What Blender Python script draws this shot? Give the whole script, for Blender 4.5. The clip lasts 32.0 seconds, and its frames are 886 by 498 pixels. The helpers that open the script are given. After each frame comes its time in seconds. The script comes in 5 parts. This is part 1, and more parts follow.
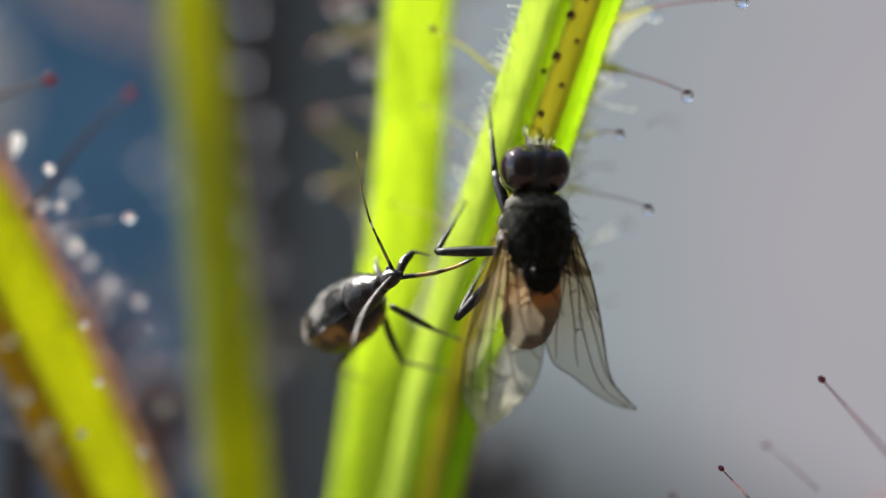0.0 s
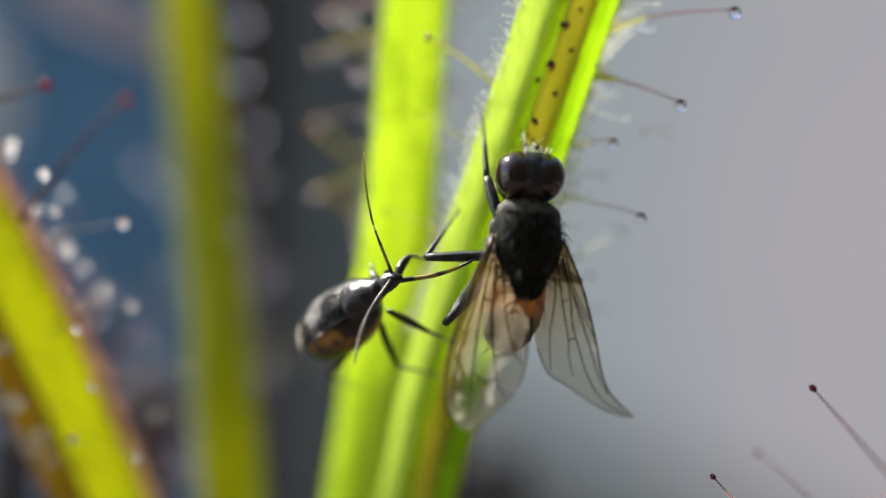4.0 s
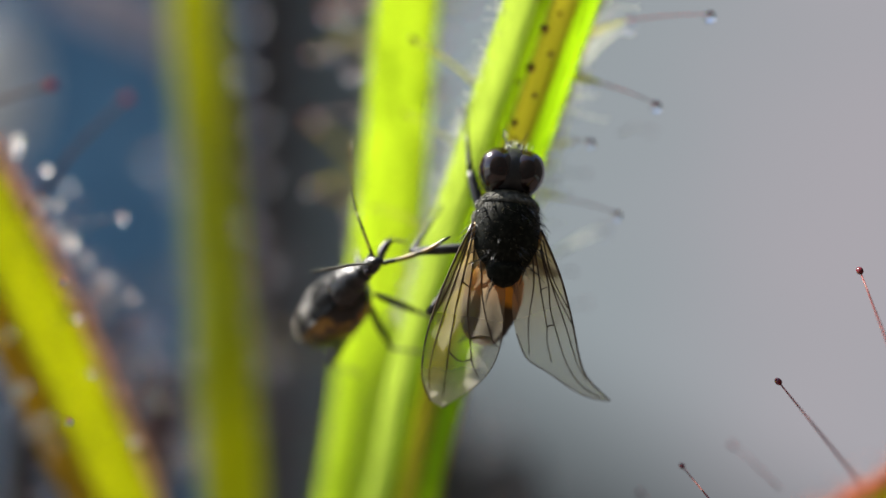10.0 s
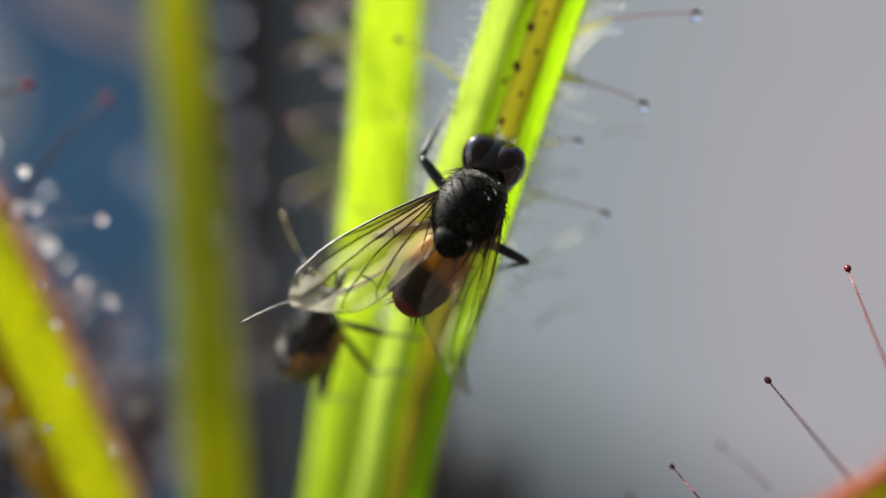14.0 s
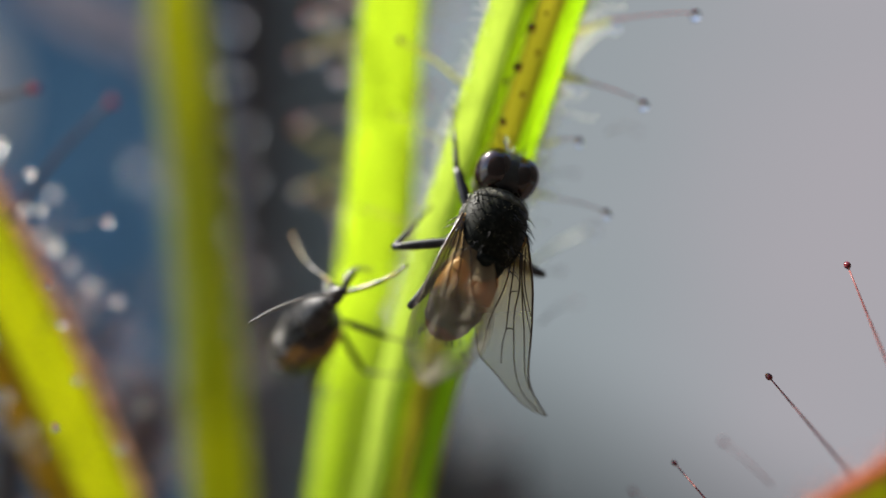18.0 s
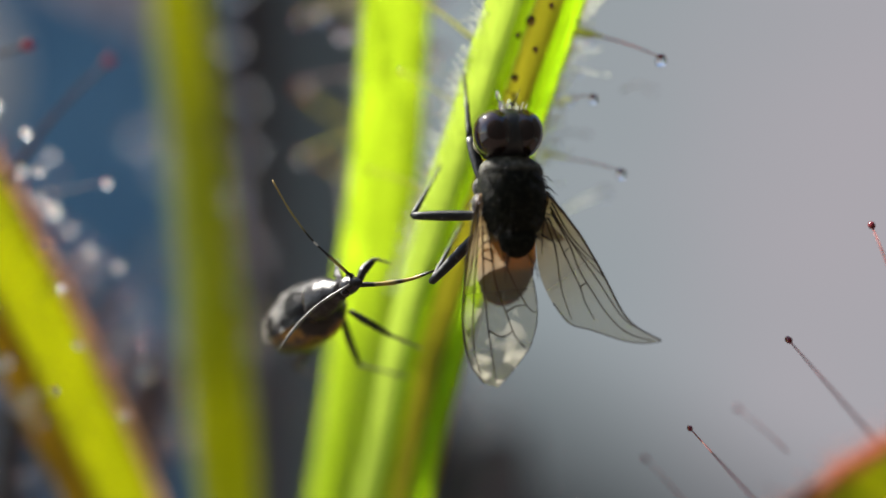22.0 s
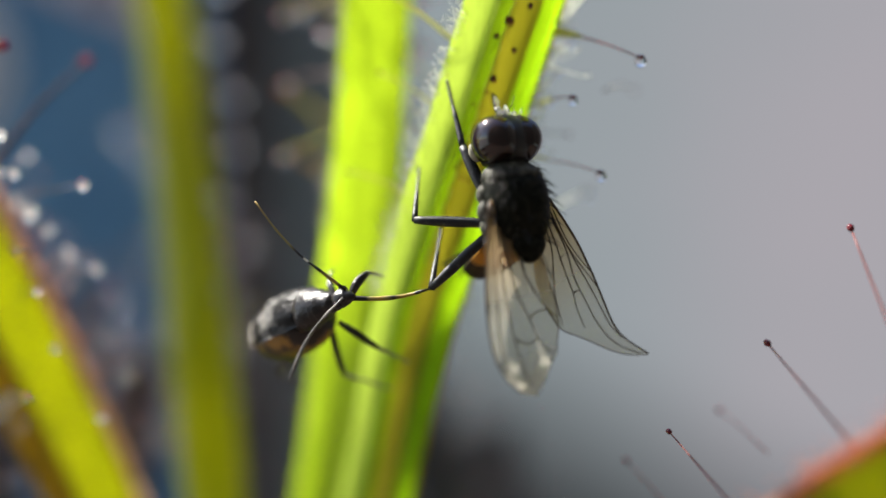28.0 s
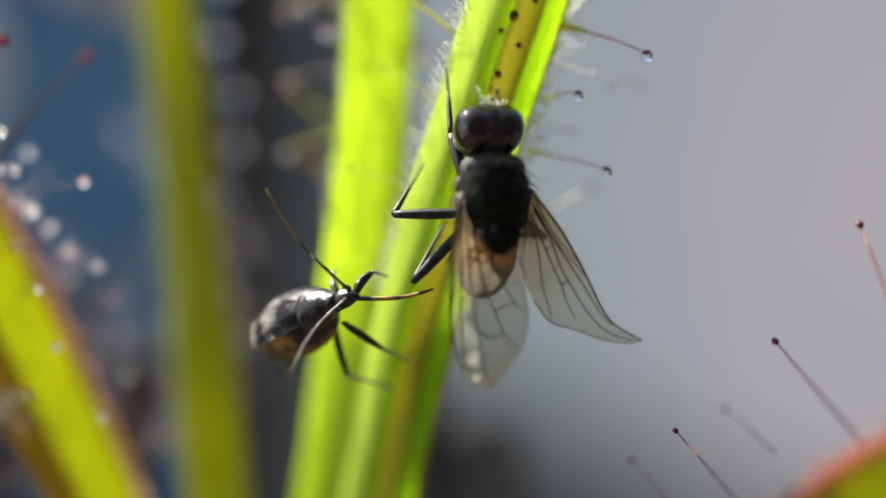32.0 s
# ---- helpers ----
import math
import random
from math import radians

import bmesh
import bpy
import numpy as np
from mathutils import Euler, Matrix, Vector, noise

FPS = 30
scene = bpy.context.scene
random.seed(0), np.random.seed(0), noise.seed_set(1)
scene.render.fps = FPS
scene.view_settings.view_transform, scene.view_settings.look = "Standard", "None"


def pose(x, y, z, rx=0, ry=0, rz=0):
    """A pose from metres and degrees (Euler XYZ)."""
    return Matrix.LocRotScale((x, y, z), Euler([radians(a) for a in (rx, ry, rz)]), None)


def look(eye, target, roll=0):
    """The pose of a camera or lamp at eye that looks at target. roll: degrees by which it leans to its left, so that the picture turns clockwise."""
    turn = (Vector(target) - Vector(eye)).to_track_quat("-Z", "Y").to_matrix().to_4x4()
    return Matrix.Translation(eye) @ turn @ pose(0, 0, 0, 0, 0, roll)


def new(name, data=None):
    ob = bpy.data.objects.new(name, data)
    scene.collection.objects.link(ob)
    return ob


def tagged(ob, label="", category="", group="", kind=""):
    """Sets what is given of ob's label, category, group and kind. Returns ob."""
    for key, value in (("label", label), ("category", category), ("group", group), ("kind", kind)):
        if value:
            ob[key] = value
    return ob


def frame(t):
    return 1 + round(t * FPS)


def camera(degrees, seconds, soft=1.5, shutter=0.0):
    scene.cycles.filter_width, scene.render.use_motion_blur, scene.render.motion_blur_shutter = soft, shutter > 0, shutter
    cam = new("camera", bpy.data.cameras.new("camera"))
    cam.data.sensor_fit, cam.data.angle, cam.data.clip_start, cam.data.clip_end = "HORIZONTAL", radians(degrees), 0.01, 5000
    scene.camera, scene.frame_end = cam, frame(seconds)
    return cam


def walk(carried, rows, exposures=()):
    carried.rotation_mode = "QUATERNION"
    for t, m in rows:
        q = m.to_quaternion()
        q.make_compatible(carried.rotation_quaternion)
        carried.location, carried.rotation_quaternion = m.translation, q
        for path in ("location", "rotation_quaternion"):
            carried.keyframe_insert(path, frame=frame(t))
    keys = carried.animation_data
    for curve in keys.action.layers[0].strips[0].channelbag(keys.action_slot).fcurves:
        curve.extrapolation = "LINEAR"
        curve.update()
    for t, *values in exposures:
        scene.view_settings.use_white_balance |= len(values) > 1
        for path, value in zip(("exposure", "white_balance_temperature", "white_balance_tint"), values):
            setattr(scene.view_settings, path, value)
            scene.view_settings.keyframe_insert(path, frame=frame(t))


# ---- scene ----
# All places below are in millimetres from the first eye; EYE is its height in metres.
cam = camera(62.0, 32.0)
EYE = 0.12
CAMERA_ROWS = [
    (0, -0.000, 0.000, 0.000, 0.00, -0.00, -0.00),
    (0.5, -0.151, -0.132, -0.082, 0.01, 0.05, 0.08),
    (1, -0.106, -0.064, -0.146, -0.42, 0.06, 0.02),
    (1.5, 0.002, 0.016, -0.018, 0.35, -0.03, -0.09),
    (2, 0.011, -0.035, 0.010, -0.02, 0.23, -0.22),
    (2.5, 0.019, 0.123, 0.014, -0.28, -0.61, -0.09),
    (3, 0.003, -0.014, 0.015, -0.07, 0.06, -0.22),
    (3.5, -0.004, -0.032, 0.016, -0.38, 0.36, -0.24),
    (5.5, 0.465, -0.146, 0.434, 0.22, 0.85, -0.75),
    (6, 0.222, -0.128, 0.847, 0.25, 0.11, -0.78),
    (6.5, 0.178, -0.265, 0.580, 0.09, -0.17, -0.82),
    (7, 0.561, -0.549, 0.306, 0.55, 0.42, -0.99),
    (7.5, 0.573, -0.983, 0.343, -0.01, -0.35, -0.85),
    (8, 0.867, -1.081, 0.312, 0.34, -0.26, -0.88),
    (8.5, 0.934, -1.146, 0.521, -0.23, 0.20, -1.05),
    (9, 0.939, -1.105, 0.338, -0.55, -0.20, -0.83),
    (9.5, 1.180, -0.788, -0.047, 0.07, -0.20, -0.62),
    (10, 1.010, -0.869, 0.062, 0.87, 0.04, -0.72),
    (10.5, 0.890, -0.536, -0.114, 0.21, -0.00, -0.70),
    (11, 0.655, -0.333, -0.378, 0.53, 0.68, -0.80),
    (11.5, 0.839, -0.870, 0.171, 1.16, 0.81, -1.00),
    (12, 1.525, -2.066, -0.230, 1.03, 0.81, -0.82),
    (12.5, 1.172, -0.827, -0.093, 1.04, 0.39, -0.67),
    (13, 0.916, -0.946, 0.140, 0.56, 0.25, -0.49),
    (13.5, 0.942, -0.755, -0.066, -0.18, 0.67, -0.45),
    (15.5, 0.920, -0.499, -0.141, -0.52, -0.02, -0.34),
    (16, 0.957, -0.614, 0.027, -0.73, 0.26, -0.28),
    (16.5, 1.037, -0.927, -0.009, -1.01, 0.61, -0.12),
    (17, 1.114, -1.227, -0.090, -0.27, 1.01, 0.05),
    (17.5, 0.897, -1.097, -0.069, -0.01, 0.98, -0.07),
    (18, 0.892, -0.793, -0.142, -0.25, 0.60, -0.06),
    (18.5, 0.834, -0.612, 0.133, -0.46, 0.34, -0.17),
    (19, 0.757, -0.576, -0.201, -0.04, -0.29, -0.09),
    (19.5, 0.859, -0.552, -0.218, 0.06, -0.09, -0.03),
    (20, 0.798, -0.522, -0.147, -0.22, -0.07, -0.10),
    (20.5, 1.011, -0.733, -0.253, -0.46, -0.08, -0.06),
    (21, 0.778, -0.536, -0.320, 0.13, -0.14, -0.02),
    (21.5, 0.714, -0.334, -0.615, 0.05, -0.98, -0.05),
    (22, 0.659, -0.167, -0.595, -0.17, -1.16, -0.09),
    (22.5, 0.496, -0.067, -0.645, -0.19, -1.44, -0.06),
    (23, 0.846, -0.171, -0.602, 0.19, -1.78, -0.03),
    (23.5, 0.769, -0.106, -0.492, -0.14, -1.38, -0.20),
    (24, 0.840, -0.018, -0.538, -0.53, -1.44, -0.17),
    (24.5, 0.824, 0.033, -0.284, -0.59, -1.41, -0.34),
    (25, 0.904, -0.035, -0.469, -1.01, -1.21, -0.16),
    (25.5, 0.852, -0.312, -0.395, -1.01, -0.99, -0.06),
    (27.5, 1.136, -0.019, -0.298, -0.40, -1.60, 0.02),
    (28, 1.123, -0.009, -0.347, -0.54, -1.66, 0.03),
    (28.5, 1.302, -0.002, -0.158, -0.32, -1.40, 0.15),
    (29, 1.097, 0.067, -0.273, -0.37, -1.78, -0.05),
    (29.5, 0.965, 0.007, -0.345, -0.62, -1.43, 0.13),
    (30, 1.047, -0.048, -0.382, -0.25, -1.64, 0.03),
    (30.5, 1.067, 0.118, -0.449, -0.05, -2.06, -0.00),
    (31, 1.164, -0.048, -0.598, 0.02, -1.95, 0.04),
    (31.5, 1.173, 0.187, -0.472, -0.42, -2.24, 0.16),
    (32, 1.054, 0.197, -0.398, -0.43, -1.75, 0.02),
]
walk(cam, [(t, pose(x * 0.001, y * 0.001, z * 0.001 + EYE, 90 + pitch, roll, yaw)) for t, x, y, z, yaw, pitch, roll in CAMERA_ROWS])
# a close-up lens at full aperture: a little over two millimetres wide, sharp at the insects
cam.data.dof.use_dof = True
cam.data.dof.focus_distance = 0.0192
cam.data.dof.aperture_fstop = 13.5

# ---- light ----
SUN_TO = Vector((-1.45, 1.0, 2.0)).normalized()
world = bpy.data.worlds.new("sky")
scene.world = world
world.use_nodes = True
sky = world.node_tree.nodes.new("ShaderNodeTexSky")
sky.sky_type = "NISHITA"
sky.sun_disc = False
sky.sun_elevation = math.asin(SUN_TO.z)
sky.sun_rotation = math.atan2(SUN_TO.x, SUN_TO.y)
world.node_tree.nodes["Background"].inputs[1].default_value = 0.108
world.node_tree.links.new(sky.outputs[0], world.node_tree.nodes["Background"].inputs[0])
sun = new("sun", bpy.data.lights.new("sun", "SUN"))
sun.data.energy, sun.data.angle, sun.data.color = 5.0, radians(0.5), (1.0, 0.95, 0.86)
sun.matrix_world = look(SUN_TO, (0, 0, 0))
scene.view_settings.exposure = 1.25


# ---- materials ----
def material(name):
    m = bpy.data.materials.new(name)
    m.use_nodes = True
    nodes, links = m.node_tree.nodes, m.node_tree.links
    return m, nodes, links, nodes["Principled BSDF"], nodes["Material Output"]


def noise_ramp(nodes, links, scale, stops, detail=4.0, coords="Object", stretch=(1, 1, 1)):
    """A noise in the thing's own space, sent through a colour ramp."""
    co = nodes.new("ShaderNodeTexCoord")
    mp = nodes.new("ShaderNodeMapping")
    mp.inputs["Scale"].default_value = stretch
    links.new(co.outputs[coords], mp.inputs[0])
    tex = nodes.new("ShaderNodeTexNoise")
    tex.inputs["Scale"].default_value, tex.inputs["Detail"].default_value = scale, detail
    links.new(mp.outputs[0], tex.inputs["Vector"])
    ramp = nodes.new("ShaderNodeValToRGB")
    el = ramp.color_ramp.elements
    while len(el) < len(stops):
        el.new(0.5)
    for e, (p, c) in zip(el, stops):
        e.position, e.color = p, (*c, 1)
    links.new(tex.outputs[0], ramp.inputs[0])
    return ramp, tex


def add_bump(nodes, links, bsdf, tex, strength, distance):
    b = nodes.new("ShaderNodeBump")
    b.inputs["Strength"].default_value, b.inputs["Distance"].default_value = strength, distance
    links.new(tex.outputs[0], b.inputs["Height"])
    links.new(b.outputs[0], bsdf.inputs["Normal"])


def solid(name, stops, scale, rough=0.5, bump=0.0, distance=2e-5, spec=0.5, stretch=(1, 1, 1), sheen=0.0):
    m, n, l, p, _ = material(name)
    ramp, tex = noise_ramp(n, l, scale, stops, stretch=stretch)
    l.new(ramp.outputs[0], p.inputs["Base Color"])
    p.inputs["Roughness"].default_value = rough
    p.inputs["Specular IOR Level"].default_value = spec
    p.inputs["Sheen Weight"].default_value = sheen
    if bump:
        add_bump(n, l, p, tex, bump, distance)
    return m


def leafy(name, stops, through_colour, share, scale=500, rough=0.35, stretch=(1, 1, 0.15)):
    """Living tissue: a waxy skin that lets part of the light through."""
    m, n, l, p, out = material(name)
    ramp, tex = noise_ramp(n, l, scale, stops, stretch=stretch)
    l.new(ramp.outputs[0], p.inputs["Base Color"])
    p.inputs["Roughness"].default_value = rough
    add_bump(n, l, p, tex, 0.35, 4e-5)
    t = n.new("ShaderNodeBsdfTranslucent")
    mix_c = n.new("ShaderNodeMix")
    mix_c.data_type, mix_c.blend_type = "RGBA", "MULTIPLY"
    mix_c.inputs[0].default_value = 0.5
    mix_c.inputs[6].default_value = (*through_colour, 1)
    fine, _ = noise_ramp(n, l, scale * 4, [(0.3, (0.55, 0.6, 0.5)), (0.7, (1, 1, 1))], stretch=stretch)
    l.new(fine.outputs[0], mix_c.inputs[7])
    l.new(mix_c.outputs[2], t.inputs[0])
    mx = n.new("ShaderNodeMixShader")
    mx.inputs[0].default_value = share
    l.new(p.outputs[0], mx.inputs[1])
    l.new(t.outputs[0], mx.inputs[2])
    l.new(mx.outputs[0], out.inputs[0])
    return m


def clear(name, colour, ior=1.36, rough=0.0):
    m, n, l, p, _ = material(name)
    p.inputs["Base Color"].default_value = (*colour, 1)
    p.inputs["Transmission Weight"].default_value = 1.0
    p.inputs["IOR"].default_value = ior
    p.inputs["Roughness"].default_value = rough
    return m


def membrane(name, crumpled=False):
    """Wing skin: mostly clear, amber at the root, with a faint oily gloss; sun glare on a crumpled tip is painted
    whitish.
    """
    m, n, l, p, out = material(name)
    co = n.new("ShaderNodeTexCoord")
    sep = n.new("ShaderNodeSeparateXYZ")
    l.new(co.outputs["Object"], sep.inputs[0])
    mr = n.new("ShaderNodeMapRange")
    mr.inputs["From Min"].default_value, mr.inputs["From Max"].default_value = -0.003, 0.0
    l.new(sep.outputs[1], mr.inputs["Value"])
    tint = n.new("ShaderNodeValToRGB")
    tint.color_ramp.elements[0].color = (0.74, 0.72, 0.64, 1)
    tint.color_ramp.elements[1].color = (0.62, 0.42, 0.16, 1)
    l.new(mr.outputs[0], tint.inputs[0])
    clear_b = n.new("ShaderNodeBsdfTransparent")
    l.new(tint.outputs[0], clear_b.inputs[0])
    ramp, tex = noise_ramp(n, l, 1400, [(0.3, (0.50, 0.44, 0.32)), (0.7, (0.72, 0.66, 0.52))])
    trans = n.new("ShaderNodeBsdfTranslucent")
    milk = n.new("ShaderNodeValToRGB")
    milk.color_ramp.elements[0].color = (0.78, 0.73, 0.60, 1)
    milk.color_ramp.elements[1].color = (0.64, 0.40, 0.13, 1)
    l.new(mr.outputs[0], milk.inputs[0])
    # the whitish share at the end paints the sun's glare on the folded tip
    tip = n.new("ShaderNodeMapRange")
    tip.inputs["From Min"].default_value, tip.inputs["From Max"].default_value = -0.0033, -0.0046
    tip.inputs["To Min"].default_value, tip.inputs["To Max"].default_value = 0.22 if crumpled else 0.16, 0.95 if crumpled else 0.22
    root = n.new("ShaderNodeMapRange")
    root.inputs["From Min"].default_value, root.inputs["From Max"].default_value = -0.0026, 0.0
    root.inputs["To Min"].default_value, root.inputs["To Max"].default_value = 0.0, 0.36
    l.new(sep.outputs[1], root.inputs["Value"])
    share = n.new("ShaderNodeMath")
    l.new(root.outputs[0], share.inputs[0])
    l.new(tip.outputs[0], share.inputs[1])
    wobble = n.new("ShaderNodeMath")
    wobble.operation = "MULTIPLY_ADD"
    wobble.inputs[1].default_value = 0.0008
    l.new(tex.outputs[0], wobble.inputs[0])
    l.new(sep.outputs[1], wobble.inputs[2])
    l.new(wobble.outputs[0], tip.inputs["Value"])
    l.new(milk.outputs[0], trans.inputs[0])
    matt = n.new("ShaderNodeBsdfDiffuse")
    l.new(milk.outputs[0], matt.inputs[0])
    skin = n.new("ShaderNodeMixShader")
    skin.inputs[0].default_value = 0.25
    l.new(trans.outputs[0], skin.inputs[1])
    l.new(matt.outputs[0], skin.inputs[2])
    gloss = n.new("ShaderNodeBsdfGlossy")
    gloss.inputs["Roughness"].default_value = 0.55
    gloss.inputs["Color"].default_value = (0.28, 0.28, 0.27, 1)
    b = n.new("ShaderNodeBump")
    b.inputs["Strength"].default_value, b.inputs["Distance"].default_value = 0.12, 1e-5
    l.new(tex.outputs[0], b.inputs["Height"])
    l.new(b.outputs[0], gloss.inputs["Normal"])
    m1 = n.new("ShaderNodeMixShader")
    l.new(share.outputs[0], m1.inputs[0])
    l.new(clear_b.outputs[0], m1.inputs[1])
    l.new(skin.outputs[0], m1.inputs[2])
    m2 = n.new("ShaderNodeMixShader")
    fres = n.new("ShaderNodeFresnel")
    fres.inputs[0].default_value = 1.12
    l.new(fres.outputs[0], m2.inputs[0])
    l.new(m1.outputs[0], m2.inputs[1])
    l.new(gloss.outputs[0], m2.inputs[2])
    l.new(m2.outputs[0], out.inputs[0])
    return m


def belly(name):
    """Abdomen skin: orange towards the waist, dark brown bands towards the tail."""
    m, n, l, p, out = material(name)
    co = n.new("ShaderNodeTexCoord")
    sep = n.new("ShaderNodeSeparateXYZ")
    l.new(co.outputs["Object"], sep.inputs[0])
    tex = n.new("ShaderNodeTexNoise")
    tex.inputs["Scale"].default_value = 1500
    l.new(co.outputs["Object"], tex.inputs["Vector"])
    wob = n.new("ShaderNodeMath")
    wob.operation = "MULTIPLY_ADD"
    l.new(tex.outputs[0], wob.inputs[0])
    wob.inputs[1].default_value = 0.0006
    l.new(sep.outputs[1], wob.inputs[2])
    mr = n.new("ShaderNodeMapRange")
    mr.inputs["From Min"].default_value, mr.inputs["From Max"].default_value = -0.0028, -0.0004
    l.new(wob.outputs[0], mr.inputs["Value"])
    ramp = n.new("ShaderNodeValToRGB")
    stops = [(0.0, (0.20, 0.035, 0.01)), (0.09, (0.17, 0.035, 0.012)), (0.16, (0.040, 0.032, 0.022)), (0.50, (0.060, 0.046, 0.028)),
             (0.62, (0.58, 0.31, 0.05)), (0.88, (0.62, 0.36, 0.08)), (1.0, (0.20, 0.13, 0.07))]
    while len(ramp.color_ramp.elements) < len(stops):
        ramp.color_ramp.elements.new(0.5)
    for e, (q, c) in zip(ramp.color_ramp.elements, stops):
        e.position, e.color = q, (*c, 1)
    l.new(mr.outputs[0], ramp.inputs[0])
    l.new(ramp.outputs[0], p.inputs["Base Color"])
    p.inputs["Roughness"].default_value = 0.38
    add_bump(n, l, p, tex, 0.3, 2e-5)
    t = n.new("ShaderNodeBsdfTranslucent")
    l.new(ramp.outputs[0], t.inputs[0])
    mx = n.new("ShaderNodeMixShader")
    mx.inputs[0].default_value = 0.5
    l.new(p.outputs[0], mx.inputs[1])
    l.new(t.outputs[0], mx.inputs[2])
    l.new(mx.outputs[0], out.inputs[0])
    return m


def along(name, y0, y1, stops, rough=0.35, speckle=0.0, scale=1500, relief=1e-5):
    """A skin whose colour changes along the part's own y, in millimetres."""
    m, n, l, p, _ = material(name)
    co = n.new("ShaderNodeTexCoord")
    sep = n.new("ShaderNodeSeparateXYZ")
    l.new(co.outputs["Object"], sep.inputs[0])
    tex = n.new("ShaderNodeTexNoise")
    tex.inputs["Scale"].default_value = scale
    l.new(co.outputs["Object"], tex.inputs["Vector"])
    shift = n.new("ShaderNodeMath")
    shift.operation = "MULTIPLY_ADD"
    l.new(tex.outputs[0], shift.inputs[0])
    shift.inputs[1].default_value = speckle * 0.001
    l.new(sep.outputs[1], shift.inputs[2])
    mr = n.new("ShaderNodeMapRange")
    mr.inputs["From Min"].default_value, mr.inputs["From Max"].default_value = (y0 + speckle / 2) * 0.001, (y1 + speckle / 2) * 0.001
    l.new(shift.outputs[0], mr.inputs["Value"])
    ramp = n.new("ShaderNodeValToRGB")
    while len(ramp.color_ramp.elements) < len(stops):
        ramp.color_ramp.elements.new(0.5)
    for e, (q, c) in zip(ramp.color_ramp.elements, stops):
        e.position, e.color = q, (*c, 1)
    l.new(mr.outputs[0], ramp.inputs[0])
    l.new(ramp.outputs[0], p.inputs["Base Color"])
    p.inputs["Roughness"].default_value = rough
    add_bump(n, l, p, tex, 0.6, relief)
    return m


LEAF = leafy("leaf_green", [(0.3, (0.10, 0.26, 0.012)), (0.7, (0.17, 0.36, 0.02))], (0.76, 0.98, 0.10), 0.78)
LEAF_FOLD = leafy("leaf_fold_green", [(0.3, (0.11, 0.22, 0.015)), (0.7, (0.17, 0.30, 0.025))], (0.64, 0.80, 0.09), 0.74)
LEAF_LIME = leafy("leaf_lime", [(0.3, (0.16, 0.30, 0.02)), (0.7, (0.25, 0.40, 0.03))], (0.80, 0.94, 0.16), 0.74)
LEAF_NEAR = leafy("leaf_yellow_green", [(0.3, (0.28, 0.32, 0.02)), (0.7, (0.40, 0.44, 0.03))], (0.68, 0.70, 0.06), 0.70)
LEAF_PALE = leafy("leaf_pale_margin", [(0.3, (0.24, 0.36, 0.05)), (0.7, (0.36, 0.48, 0.10))], (0.70, 0.80, 0.27), 0.78, 1500)
LEAF_FAR = leafy("leaf_olive", [(0.3, (0.14, 0.22, 0.01)), (0.7, (0.22, 0.31, 0.02))], (0.77, 0.77, 0.045), 0.62)
LEAF_RED = leafy("leaf_flushed_red", [(0.35, (0.30, 0.07, 0.03)), (0.65, (0.38, 0.14, 0.04))], (0.70, 0.26, 0.07), 0.5)
LEAF_DULL = leafy("leaf_dull_brown", [(0.3, (0.06, 0.056, 0.055)), (0.7, (0.10, 0.09, 0.088))], (0.16, 0.14, 0.13), 0.3)
LEAF_SLATE = leafy("leaf_slate_grey", [(0.3, (0.07, 0.08, 0.09)), (0.7, (0.11, 0.125, 0.14))], (0.16, 0.18, 0.19), 0.3)
LEAF_MAUVE = leafy("leaf_mauve_grey", [(0.3, (0.36, 0.35, 0.40)), (0.7, (0.44, 0.43, 0.48))], (0.62, 0.60, 0.68), 0.5)
LEAF_FLUSH = leafy("leaf_flushed_orange", [(0.35, (0.40, 0.22, 0.04)), (0.65, (0.45, 0.34, 0.05))], (0.85, 0.60, 0.10), 0.6)
LEAF_SHADED = leafy("leaf_shaded_olive", [(0.3, (0.28, 0.22, 0.03)), (0.7, (0.38, 0.31, 0.04))], (0.50, 0.37, 0.06), 0.55)
LEAF_ROSE = leafy("leaf_flushed_rose", [(0.35, (0.58, 0.44, 0.34)), (0.65, (0.64, 0.52, 0.40))], (1.0, 0.78, 0.58), 0.75)
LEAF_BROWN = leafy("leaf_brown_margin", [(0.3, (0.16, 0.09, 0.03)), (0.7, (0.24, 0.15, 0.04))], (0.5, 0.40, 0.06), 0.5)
STALK_PINK = leafy("tentacle_pink", [(0.3, (0.55, 0.22, 0.18)), (0.7, (0.65, 0.34, 0.28))], (0.98, 0.55, 0.42), 0.75, 900)
STALK_ROSY = leafy("tentacle_rosy_brown", [(0.3, (0.30, 0.20, 0.19)), (0.7, (0.42, 0.29, 0.27))], (0.55, 0.38, 0.34), 0.5, 900)
GROOVE = leafy("leaf_groove_amber", [(0.35, (0.28, 0.27, 0.03)), (0.65, (0.38, 0.33, 0.05))], (0.62, 0.58, 0.13), 0.70)
STALK = leafy("tentacle_green", [(0.3, (0.25, 0.30, 0.06)), (0.7, (0.38, 0.36, 0.12))], (0.95, 0.92, 0.40), 0.8, 900)
STALK_OLIVE = leafy("tentacle_olive", [(0.3, (0.26, 0.25, 0.08)), (0.7, (0.36, 0.33, 0.13))], (0.75, 0.70, 0.3), 0.65, 900)
STALK_RED = leafy("tentacle_red", [(0.3, (0.32, 0.11, 0.11)), (0.7, (0.40, 0.17, 0.16))], (0.70, 0.28, 0.26), 0.5, 900)
